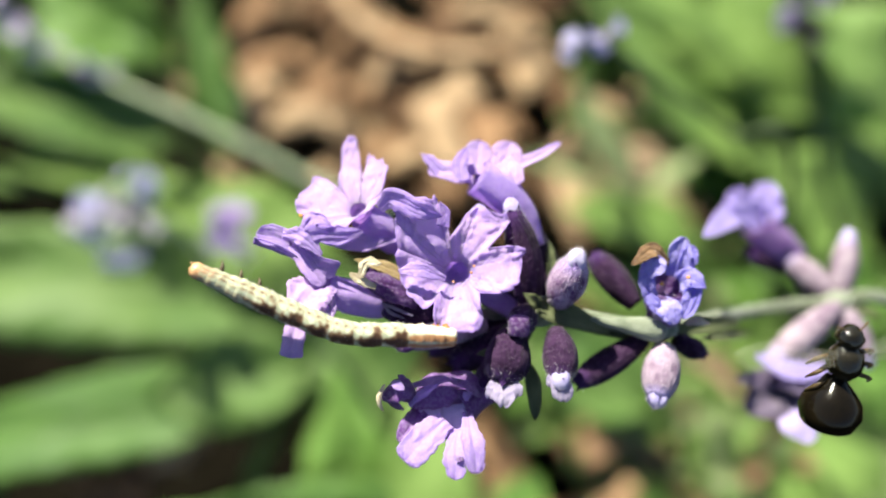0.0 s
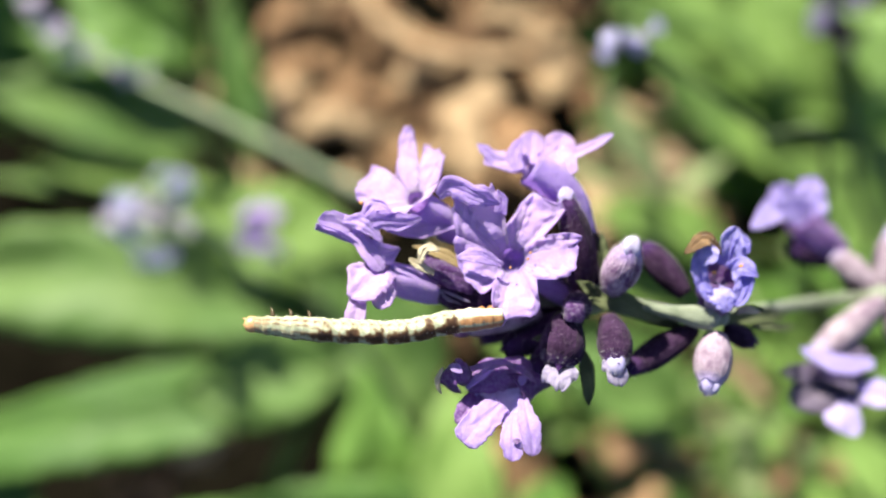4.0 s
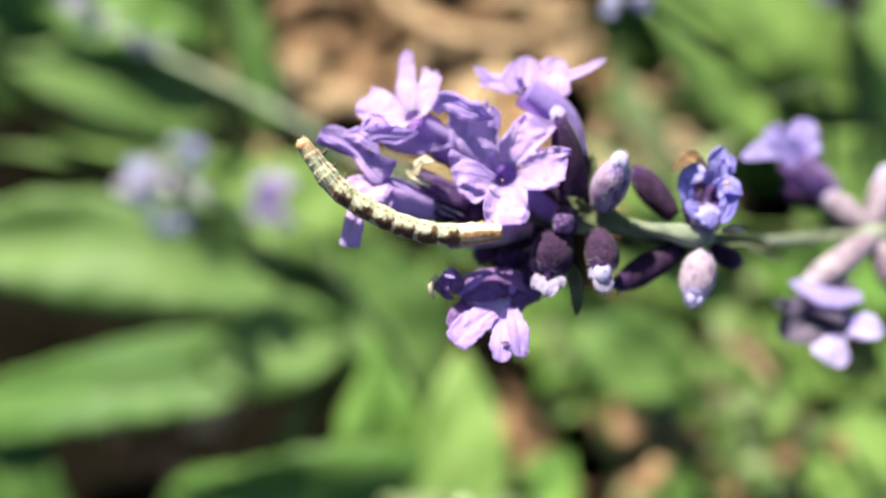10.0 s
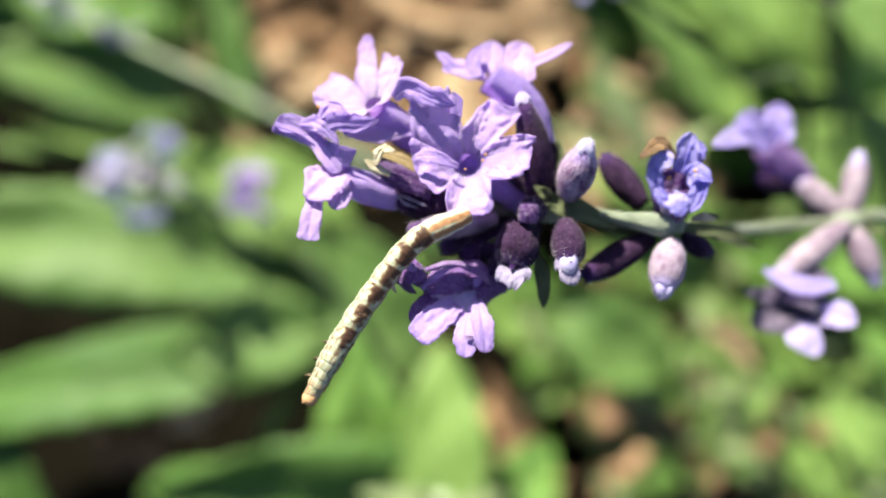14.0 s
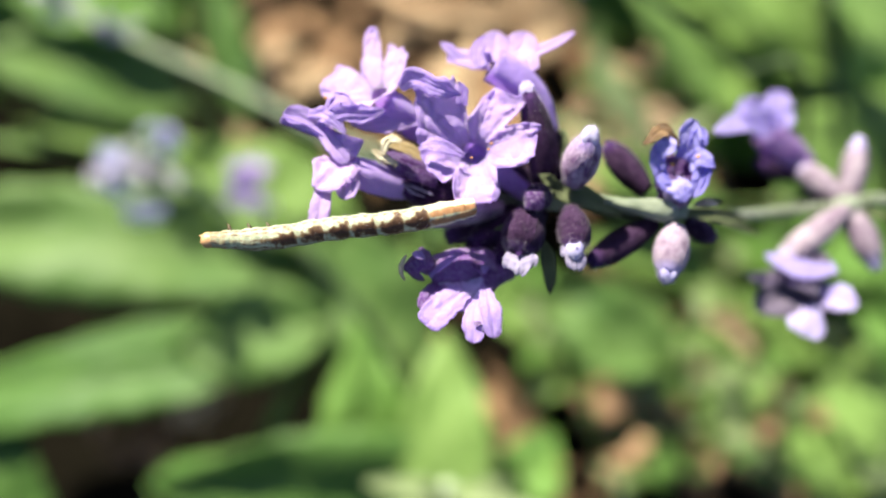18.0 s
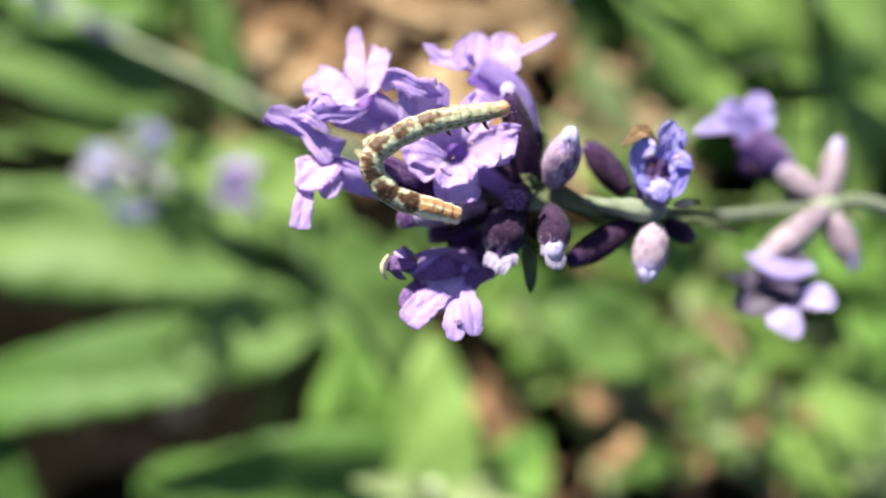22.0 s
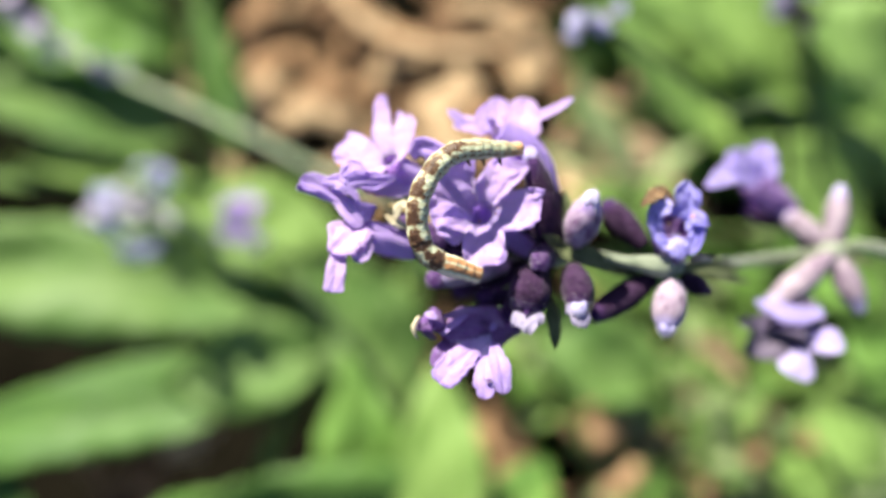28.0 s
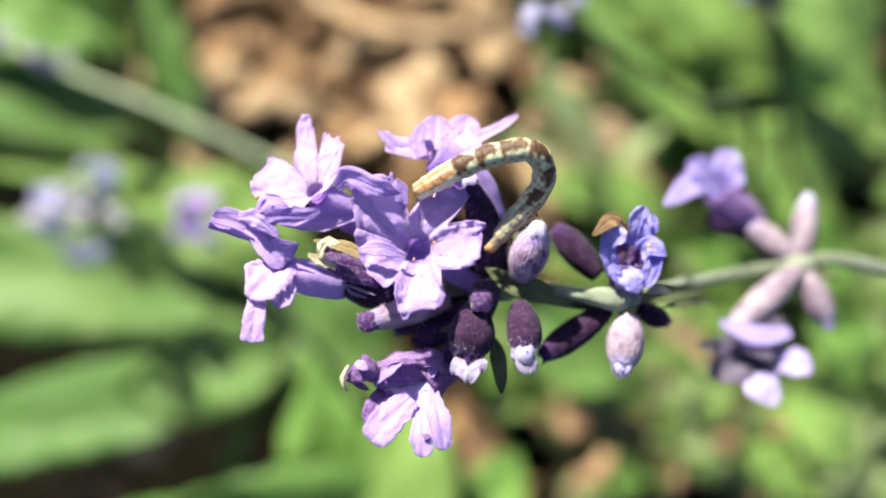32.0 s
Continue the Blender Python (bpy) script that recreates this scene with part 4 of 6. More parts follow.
bend(3.0, (-0.34, -7.18, -61.00), (-4.42, -7.23, -60.60), (-8.92, -7.24, -60.20), (-14.79, -5.46, -59.70), (-21.06, -2.49, -59.20))
bend(3.5, (-0.43, -7.03, -61.00), (-4.51, -7.07, -60.60), (-9.02, -7.26, -60.20), (-14.91, -5.84, -59.70), (-21.20, -3.08, -59.20))
bend(4.3, (-0.11, -7.05, -61.00), (-4.23, -7.66, -60.60), (-8.79, -8.79, -60.20), (-14.50, -9.29, -59.70), (-20.61, -10.03, -59.20))
bend(5.0, (0.02, -6.65, -61.00), (-4.15, -7.68, -60.60), (-8.97, -10.66, -60.20), (-14.21, -13.60, -59.70), (-19.61, -17.47, -59.20))
bend(5.5, (0.50, -6.85, -61.00), (-3.89, -8.35, -60.60), (-8.72, -12.21, -60.20), (-13.73, -16.40, -59.70), (-18.17, -22.89, -59.20))
bend(6.0, (0.74, -7.13, -61.00), (-4.53, -7.91, -60.60), (-10.47, -10.66, -60.20), (-16.33, -13.86, -59.70), (-22.53, -16.90, -59.20))
bend(6.4, (-0.33, -6.93, -61.00), (-4.89, -8.33, -60.60), (-10.35, -10.24, -60.20), (-16.74, -12.64, -59.70), (-23.43, -14.74, -59.20))
bend(6.5, (0.76, -7.20, -61.00), (-3.65, -8.55, -60.60), (-8.59, -11.40, -60.20), (-14.96, -14.75, -59.70), (-21.27, -17.92, -59.20))
bend(7.0, (0.32, -6.96, -61.00), (-3.18, -9.16, -60.60), (-6.47, -12.67, -60.20), (-9.55, -16.85, -59.70), (-12.50, -22.53, -59.20))
bend(7.2, (-0.58, -8.96, -61.00), (-4.03, -10.26, -60.60), (-8.42, -13.05, -60.20), (-13.05, -16.20, -59.70), (-18.09, -20.25, -59.20))
bend(7.5, (0.44, -7.10, -61.00), (-3.51, -8.76, -60.60), (-7.39, -12.39, -60.20), (-11.69, -16.77, -59.70), (-16.96, -23.84, -59.20))
bend(8.0, (-0.21, -7.31, -61.00), (-3.54, -8.64, -60.60), (-5.56, -12.84, -60.20), (-6.35, -18.65, -59.70), (-4.31, -24.68, -59.20))
bend(8.5, (0.38, -7.40, -61.00), (-3.90, -9.34, -60.60), (-7.48, -13.89, -60.20), (-10.60, -18.96, -59.70), (-13.90, -26.15, -59.20))
bend(9.0, (0.51, -7.23, -61.00), (-4.41, -8.50, -60.60), (-10.27, -11.16, -60.20), (-16.07, -14.19, -59.70), (-21.92, -16.81, -59.20))
bend(9.5, (0.37, -7.61, -61.00), (-5.63, -8.28, -60.60), (-11.83, -7.32, -60.20), (-17.73, -5.96, -59.70), (-23.30, -3.98, -59.20))
bend(9.6, (-0.43, -8.05, -61.00), (-6.34, -8.97, -60.60), (-12.30, -8.45, -60.20), (-18.37, -6.94, -59.70), (-23.66, -4.80, -59.20))
bend(10.0, (0.46, -7.67, -61.00), (-4.80, -7.88, -60.60), (-9.57, -6.58, -60.20), (-13.56, -4.14, -59.70), (-16.64, -0.42, -59.20))
bend(10.5, (0.46, -7.26, -61.00), (-5.34, -8.89, -60.60), (-11.38, -9.26, -60.20), (-17.13, -9.12, -59.70), (-22.57, -8.97, -59.20))
bend(11.0, (0.97, -7.61, -61.00), (-4.81, -8.41, -60.60), (-10.83, -8.16, -60.20), (-16.55, -7.10, -59.70), (-22.18, -6.16, -59.20))
bend(11.5, (0.80, -7.03, -61.00), (-4.48, -8.91, -60.60), (-10.23, -10.59, -60.20), (-15.93, -12.19, -59.70), (-21.87, -14.04, -59.20))
bend(12.0, (0.31, -7.18, -61.00), (-4.28, -9.66, -60.60), (-8.87, -12.82, -60.20), (-13.25, -16.34, -59.70), (-16.77, -20.48, -59.20))
bend(12.5, (0.46, -7.25, -61.00), (-3.95, -9.18, -60.60), (-7.07, -13.23, -60.20), (-8.76, -18.80, -59.70), (-9.19, -26.16, -59.20))
bend(13.0, (0.64, -7.42, -61.00), (-3.45, -8.60, -60.60), (-4.80, -13.65, -60.20), (-1.37, -18.22, -59.70), (4.76, -19.31, -59.20))
bend(13.5, (0.99, -7.26, -61.00), (-2.62, -8.90, -60.60), (-5.19, -13.26, -60.20), (-6.53, -18.01, -59.70), (-7.29, -22.46, -59.20))
bend(14.0, (1.00, -6.98, -61.00), (-3.34, -9.27, -60.60), (-6.89, -13.74, -60.20), (-9.67, -18.15, -59.70), (-11.99, -22.50, -59.20))
bend(14.5, (0.34, -7.18, -61.00), (-3.29, -9.26, -60.60), (-4.78, -14.25, -60.20), (-4.93, -20.31, -59.70), (-3.55, -26.90, -59.20))
bend(15.5, (0.46, -7.46, -61.00), (-3.52, -8.48, -60.60), (-5.31, -13.34, -60.20), (-4.26, -19.08, -59.70), (-0.36, -24.23, -59.20))
bend(16.5, (0.83, -7.74, -61.00), (-3.56, -7.44, -60.60), (-4.49, -11.10, -60.20), (-1.04, -15.40, -59.70), (5.07, -20.18, -59.20))
bend(17.0, (0.70, -7.21, -61.00), (-4.38, -10.14, -60.60), (-9.18, -14.75, -60.20), (-12.95, -19.07, -59.70), (-16.88, -23.19, -59.20))
bend(17.5, (0.97, -7.25, -61.00), (-4.13, -9.90, -60.60), (-9.20, -14.19, -60.20), (-13.24, -18.76, -59.70), (-16.75, -22.61, -59.20))
bend(18.0, (0.88, -7.35, -61.00), (-5.27, -8.52, -60.60), (-11.13, -9.15, -60.20), (-16.66, -9.96, -59.70), (-21.68, -10.09, -59.20))
bend(18.5, (0.26, -6.89, -61.00), (-6.18, -7.87, -60.00), (-11.70, -6.12, -59.54), (-15.79, -2.78, -59.44), (-18.26, 0.64, -59.34))
bend(19.0, (0.74, -7.57, -61.00), (-4.12, -7.12, -59.44), (-8.35, -3.96, -58.54), (-9.92, 1.28, -58.64), (-8.32, 7.92, -58.74))
bend(19.5, (0.85, -7.75, -61.00), (-5.09, -6.55, -59.44), (-8.34, -2.09, -58.54), (-8.11, 2.41, -58.64), (-5.36, 6.89, -58.74))
bend(20.0, (0.61, -7.72, -61.00), (-4.73, -7.03, -59.44), (-6.80, -3.00, -58.54), (-3.45, 0.81, -58.64), (3.70, 3.54, -58.74))
bend(20.5, (0.98, -7.66, -61.00), (-4.64, -6.40, -59.44), (-5.86, -2.98, -58.54), (-1.61, -0.61, -58.64), (5.99, -0.43, -58.74))
bend(21.0, (0.75, -7.70, -61.00), (-4.13, -7.05, -59.44), (-5.74, -3.96, -58.54), (-1.45, -2.69, -58.64), (6.40, -6.95, -58.74))
bend(21.5, (1.17, -7.84, -61.00), (-4.20, -7.03, -59.44), (-6.06, -3.96, -58.54), (-2.01, -2.07, -58.64), (5.84, -1.97, -58.74))
bend(22.0, (1.21, -8.08, -61.00), (-4.31, -6.31, -59.44), (-5.91, -3.24, -58.54), (-1.79, -0.51, -58.64), (5.08, 0.93, -58.74))
bend(22.5, (0.84, -7.92, -61.00), (-4.46, -6.27, -59.44), (-6.22, -3.03, -58.54), (-2.39, -0.19, -58.64), (4.76, 0.41, -58.74))
bend(23.0, (1.09, -7.68, -61.00), (-4.22, -6.46, -59.44), (-5.93, -2.72, -58.54), (-2.04, 0.51, -58.64), (5.23, 1.94, -58.74))
bend(23.5, (0.53, -7.79, -61.00), (-4.60, -5.62, -59.44), (-6.02, -1.39, -58.54), (-1.89, 2.12, -58.64), (5.17, 3.50, -58.74))
bend(24.0, (1.04, -8.01, -61.00), (-4.28, -6.89, -59.44), (-5.80, -2.71, -58.54), (-2.97, 1.97, -58.64), (4.18, 4.18, -58.74))
bend(24.5, (0.92, -7.88, -61.00), (-4.21, -6.85, -59.44), (-5.81, -2.69, -58.54), (-3.04, 1.86, -58.64), (3.35, 3.55, -58.74))
bend(25.5, (0.34, -7.55, -61.00), (-4.65, -5.99, -59.44), (-6.04, -1.83, -58.54), (-3.07, 2.54, -58.64), (3.05, 3.94, -58.74))
bend(26.5, (0.61, -7.28, -61.20), (-4.22, -5.13, -59.58), (-4.86, -0.94, -58.74), (-2.08, 3.23, -59.66), (2.97, 3.50, -61.60))
bend(27.0, (0.43, -7.22, -61.20), (-4.24, -5.39, -59.58), (-4.91, -0.95, -58.74), (-1.79, 3.03, -59.66), (3.42, 3.33, -61.60))
bend(27.5, (0.49, -7.26, -61.20), (-4.20, -5.41, -59.58), (-4.87, -0.92, -58.74), (-1.72, 3.11, -59.66), (3.53, 3.44, -61.60))
bend(28.0, (0.53, -7.80, -61.20), (-4.09, -5.65, -59.58), (-4.65, -0.88, -58.74), (-1.55, 3.22, -59.66), (4.41, 3.82, -61.60))
bend(28.5, (0.26, -7.40, -61.20), (-4.09, -4.96, -59.58), (-4.66, -0.90, -58.74), (-1.57, 3.02, -59.66), (4.03, 3.80, -61.60))
bend(29.0, (-1.45, -7.96, -61.20), (-4.26, -5.84, -59.58), (-5.03, -1.36, -58.74), (-1.86, 2.41, -59.66), (4.45, 3.57, -61.60))
bend(29.2, (-4.35, -6.43, -61.00), (-6.83, -4.36, -59.74), (-6.17, -1.66, -59.14), (-2.30, 2.21, -60.25), (4.64, 3.65, -62.50))
bend(29.5, (-6.71, -4.58, -60.00), (-8.30, -3.32, -59.50), (-6.99, 0.56, -59.00), (-1.81, 3.05, -61.00), (4.66, 3.80, -63.00))
bend(29.8, (-6.18, -3.00, -61.00), (-7.63, -1.44, -60.50), (-5.39, 1.26, -60.00), (-1.45, 3.75, -62.00), (4.75, 4.31, -64.00))
bend(30.0, (-5.43, 0.93, -63.00), (-0.93, 4.15, -61.50), (4.45, 6.42, -60.00), (5.88, 4.63, -61.50), (1.70, 3.01, -63.00))
bend(30.2, (1.72, 4.50, -64.00), (5.81, 6.12, -62.50), (10.22, 7.30, -61.00), (11.32, 5.66, -62.50), (6.87, 4.09, -64.00))
bend(30.5, (1.64, 3.35, -64.00), (5.63, 6.08, -63.00), (9.92, 7.21, -62.00), (11.24, 5.34, -63.25), (6.27, 3.41, -64.50))
bend(30.8, (1.26, 4.00, -64.00), (5.45, 6.50, -63.00), (9.70, 8.21, -62.00), (11.05, 6.24, -63.50), (5.96, 3.58, -65.00))
bend(31.0, (1.24, 3.51, -64.00), (5.63, 6.09, -63.00), (9.94, 8.10, -62.00), (11.44, 6.02, -63.50), (6.14, 3.17, -65.00))
bend(31.3, (1.07, 3.06, -64.00), (5.72, 5.68, -63.00), (10.36, 7.18, -62.00), (11.74, 4.48, -64.00), (6.67, 1.23, -66.00))
bend(31.6, (0.17, 3.01, -64.00), (4.77, 5.29, -63.00), (9.06, 6.45, -62.00), (10.56, 3.84, -64.00), (5.35, 0.56, -66.00))
bend(32.0, (1.56, 3.02, -64.00), (6.46, 5.35, -63.00), (11.07, 5.91, -62.00), (12.18, 3.05, -64.00), (7.77, -1.99, -66.00))

PIECES, LENGTH, GIRTH = 26, 24.5, 1.02
caterpillar = thing("caterpillar", BODY[0][1][0], "cream and brown patterned looper caterpillar gripping a lavender calyx", "caterpillar")


def skin_material():
    k = Nodes("caterpillar_skin")
    wide = k.noise(900.0, 3.0)
    rings = k.noise(1.0, 2.0, k.combine(k.math("MULTIPLY", k.attr("along"), 11.0), k.math("MULTIPLY", wide, 1.6)))
    fine, tiny = k.noise(2200.0, 4.0), k.noise(5200.0, 2.0)
    pale = k.mix(k.ramp(fine, (0.35, (0, 0, 0)), (0.65, (1, 1, 1))), (0.28, 0.30, 0.19), (0.62, 0.64, 0.48))
    pale = k.mix(k.math("MULTIPLY", k.ramp(wide, (0.42, (0, 0, 0)), (0.66, (1, 1, 1))), 0.5), pale, (0.36, 0.33, 0.21))
    pale = k.mix(k.math("MULTIPLY", k.ramp(rings, (0.48, (0, 0, 0)), (0.70, (1, 1, 1))), 0.1), pale, (0.21, 0.22, 0.12))
    # the belly is a smoother bluish grey-green
    pale = k.mix(k.ramp(k.math("MULTIPLY", k.attr("tint"), -1.0), (0.1, (0, 0, 0)), (0.9, (1, 1, 1))), pale, k.mix(fine, (0.17, 0.20, 0.15), (0.36, 0.41, 0.34)))
    pattern = k.math("ADD", k.attr("tint"), k.math("ADD", k.math("MULTIPLY", k.math("SUBTRACT", fine, 0.5), 1.1), k.math("MULTIPLY", k.math("SUBTRACT", wide, 0.5), 0.9)))
    body = k.mix(k.ramp(pattern, (0.30, (0, 0, 0)), (0.66, (1, 1, 1))), pale, k.mix(k.ramp(pattern, (0.5, (0, 0, 0)), (0.95, (1, 1, 1))), k.mix(fine, (0.12, 0.06, 0.03), (0.30, 0.19, 0.10)), k.mix(tiny, (0.03, 0.014, 0.009), (0.10, 0.045, 0.024))))
    rust = k.math("ADD", k.attr("across"), k.math("MULTIPLY", k.math("SUBTRACT", fine, 0.5), 0.6))
    body = k.mix(k.ramp(rust, (0.42, (0, 0, 0)), (0.75, (1, 1, 1))), body, k.mix(fine, (0.22, 0.08, 0.035), (0.50, 0.27, 0.13)))
    # a cream-white flank beside the rust at the tail
    body = k.mix(k.ramp(k.math("MULTIPLY", k.attr("across"), -1.0), (0.1, (0, 0, 0)), (0.6, (1, 1, 1))), body, k.mix(fine, (0.58, 0.47, 0.32), (0.84, 0.77, 0.60)))
    k.bump(k.math("ADD", k.math("MULTIPLY", rings, 0.3), k.math("MULTIPLY", fine, 0.7)), 0.00008, 0.9)
    return k.finish(body, 0.55, 0.12, None, 0.3)


SKIN = skin_material()
RUST = plain("rusty_skin", (0.20, 0.075, 0.02), (0.46, 0.25, 0.11), 900, 0.5, 0.00015)
HEAD = plain("amber_head", (0.34, 0.15, 0.06), (0.62, 0.38, 0.20), 900, 0.35, 0.0001, 0.0, 0.5)
CLAW = plain("dark_claw", (0.03, 0.02, 0.012), (0.12, 0.08, 0.04), 900, 0.4)
step = LENGTH / PIECES
SEGMENTS = []
for k in range(PIECES):
    s = (k + 0.5) / PIECES
    girth = GIRTH * min(1.0, 0.86 + 0.9 * s) * (1.0 if s < 0.8 else 1 - 0.34 * ((s - 0.8) / 0.2) ** 1.2)
    girth *= (0.86, 0.98, 1.0)[min(k, 2)]
    g = Geo()
    n, m = 19, 32
    rows, tints = [], []
    for i in range(n):
        u = i / (n - 1)
        x = (u - 0.5) * step * 1.75
        end = abs(u - 0.5) * 2
        r = girth * (1 if end < 0.5 else math.sqrt(max(0.05, 1 - ((end - 0.5) / 0.56) ** 2.5))) * (1 + 0.012 * math.cos(x / step * 3 * math.pi * 2) + 0.045 * math.cos((s + x / LENGTH - 0.22) / 0.105 * 2 * math.pi))
        row = []
        for j in range(m):
            a = 2 * math.pi * j / m
            q = Vector((x, math.cos(a) * r, math.sin(a) * r * 0.94))
            row.append(q * (1 + 0.06 * noise.noise(((s + x / LENGTH) * 45, math.cos(a) * 2, math.sin(a) * 2))))
        rows.append(row)
    ids = g.grid(rows, closed=True)
    for ring, c in ((ids[0], g.point(((-0.5) * step * 1.7, 0, 0))), (ids[-1], g.point((0.5 * step * 1.7, 0, 0)))):
        for j in range(m):
            a, b = ring[j], ring[(j + 1) % m]
            g.f.append((c, b, a) if ring is ids[0] else (c, a, b))
    # brown saddles down the back, rust at the tail, fine lines towards the head
    for q, p in enumerate(g.v):
        at = s + p.x / LENGTH
        angle = math.atan2(p.y, p.z)
        tone = 0.0
        lean = abs(angle - 0.08 * math.sin(at * 60))
        for c in range(6):
            d = (at - (0.222 + 0.103 * c)) / 0.062
            if -1 < d < 1:
                wide = (1.3 - 0.07 * c) * (1 - 0.88 * (d + 1) / 2) * (1 - max(0.0, -d - 0.75) * 1.4) + 0.6 * noise.noise((c * 3.3, d * 3.0, angle * 2.4))
                tone = max(tone, min(1.05, 1.3 * (wide - lean) + 0.5) * min(1.0, 2.0 * (1 - d)) * min(1.0, 3.0 * (1 + d)))
        if 0.18 < at < 0.82:
            tone = max(tone, 0.62 - 0.9 * lean, 0.5 - 1.2 * abs(abs(angle) - 1.2))
        if at > 0.74:
            tone = max(tone, 0.68 - 2.4 * min(abs(lean - 0.18), abs(lean - 0.72), abs(lean - 1.25)))
        if abs(angle) > 1.9 and tone < 0.3:
            tone = -min(1.0, (abs(angle) - 1.9) * 1.8)
        g.across[q] = max(0.0, min(1.0, 1.15 - abs(abs(angle) - 0.4) * 1.6 + 0.5 * noise.noise((at * 13, angle * 2, 3.3)))) * (1.0 if at < 0.15 else max(0.0, 1 - (at - 0.15) / 0.06))
        if at < 0.19 and 0.95 < abs(angle) < 2.3 and g.across[q] < 0.35:
            g.across[q] = -min(1.0, (0.19 - at) / 0.03)
        if at > 0.95:
            g.across[q] = 0.55
        g.tint[q] = tone
    ob = new("body_segment", mesh_of(g, "body_segment", Vector((0, 0, 0)), SKIN))
    ob.parent = caterpillar
    ORIGIN[ob.name] = Vector((0, 0, 0))
    if s < 0.17:
        tagged(ob, "rust-coloured hind segment")
    if k in (0, 1):
        for sign in (-1, 1):
            g2 = Geo()
            tube(g2, [Vector((0, sign * 0.35, -0.5)), Vector((0.05, sign * 0.36, -0.75)), Vector((0.1, sign * 0.38, -0.95)), Vector((0.1, sign * 0.38, -1.05))], [0.4, 0.34, 0.28, 0.32], 10, wobble=0.05)
            part("proleg", g2, RUST, ob)
    if k in (20, 22, 24):
        for sign in (-1, 1):
            g2 = Geo()
            tube(g2, spline([(0, sign * 0.55, -0.45), (0.1, sign * 0.95, -0.75), (0.35, sign * 1.15, -1.1)], 6), [0.24, 0.2, 0.17, 0.13, 0.09, 0.03], 8)
            part("leg", g2, CLAW, ob)
    g2 = hairs(g, 45, 0.22, 0.010, k)
    part("bristles", g2, HAIR, ob)
    SEGMENTS.append(ob)
g = Geo()
tube(g, [Vector((x, 0, 0)) for x in (-0.55, -0.35, -0.1, 0.2, 0.45, 0.62, 0.7)], [0.5, 0.6, 0.66, 0.66, 0.56, 0.36, 0.1], 22, 2, 0.05, wobble=0.03)
head = new("head", mesh_of(g, "head", Vector((0, 0, 0)), HEAD))
head.parent = caterpillar
tagged(head, "amber-brown rounded head")
ORIGIN[head.name] = Vector((0, 0, 0))
for sign in (-1, 1):
    g2 = Geo()
    tube(g2, [Vector((0.55, sign * 0.3, -0.2)), Vector((0.75, sign * 0.32, -0.28)), Vector((0.9, sign * 0.3, -0.3))], [0.09, 0.07, 0.03], 7)
    part("antenna", g2, HEAD, head)
SEGMENTS.append(head)


# the way its back looks, as it rolls from side to side
ROLL = [(0.0, (0.0, -0.5, 0.86)), (3.5, (0.0, -0.5, 0.86)), (5.5, (0.15, -0.2, 0.95)), (9.0, (0.1, -0.2, 0.95)), (9.9, (0.0, -0.6, 0.8)), (11.0, (0.15, -0.15, 0.95)), (11.6, (0.25, -0.15, 0.95)), (17.5, (0.2, -0.2, 0.95)), (18.6, (-0.3, -0.4, 0.85)),
        (20.0, (-0.25, 0.2, 0.95)), (22.0, (-0.15, 0.3, 0.93)), (24.0, (-0.25, 0.35, 0.9)), (28.5, (-0.25, 0.35, 0.9)), (29.2, (-0.3, 0.4, 0.85)), (29.5, (0.0, 0.35, 0.9)), (30.2, (0.1, 0.3, 0.95)), (32.0, (0.1, 0.4, 0.9))]


def line_at(t):
    """The caterpillar's five places at any time, on a smooth course between the given ones."""
    k = max(i for i in range(len(BODY)) if BODY[i][0] <= t + 1e-6)
    if k >= len(BODY) - 1:
        return BODY[-1][1]
    (t0, a), (t1, b) = BODY[k], BODY[k + 1]
    u = (t - t0) / (t1 - t0)
    u = u * u * (3 - 2 * u) * 0.5 + u * 0.5
    return [p.lerp(q, u) for p, q in zip(a, b)]


def body_poses(t):
    """Where the tail is, and the pose of every segment from it."""
    fine = spline(line_at(t), 161)
    run = [0.0]
    for a, b in zip(fine, fine[1:]):
        run.append(run[-1] + (b - a).length)
    out = []
    k = max(i for i in range(len(ROLL)) if ROLL[i][0] <= t + 1e-6)
    (t0, a), (t1, b) = ROLL[k], ROLL[min(k + 1, len(ROLL) - 1)]
    back = Vector(a).lerp(Vector(b), (t - t0) / (t1 - t0) if t1 > t0 else 0.0)
    for k in range(PIECES + 1):
        d = run[-1] * min(0.998, (k + 0.5) / (PIECES + 0.55))
        i = max(1, min(160, next(q for q in range(161) if run[q] >= d)))
        p = fine[i - 1].lerp(fine[i], (d - run[i - 1]) / max(1e-6, run[i] - run[i - 1]))
        x = (fine[min(i + 4, 160)] - fine[max(i - 5, 0)]).normalized()
        z = (back - x * back.dot(x)).normalized()
        y = z.cross(x)
        m = Matrix((x, y, z)).transposed().to_4x4()
        m.translation = (p - fine[0]) / 1000
        out.append(m)
    return fine[0], out

# ---- the small black bee that flies off at the start ----
BLACK = plain("glossy_black_shell", (0.003, 0.0026, 0.002), (0.010, 0.007, 0.003), 300, 0.14, 0.00005, 0.0, 0.2)
BRONZE = plain("bronze_black_shell", (0.004, 0.0035, 0.002), (0.016, 0.013, 0.006), 700, 0.1, 0.00004, 0.0, 0.45)
LEGS = plain("dark_legs", (0.02, 0.014, 0.008), (0.10, 0.06, 0.02), 500, 0.5)
bee = thing("small_bee", (33.16, -10.40, -61.50), "small glossy black bee in flight beside the lavender", "bee")
ORIGIN[bee.name] = Vector((0, 0, 0))


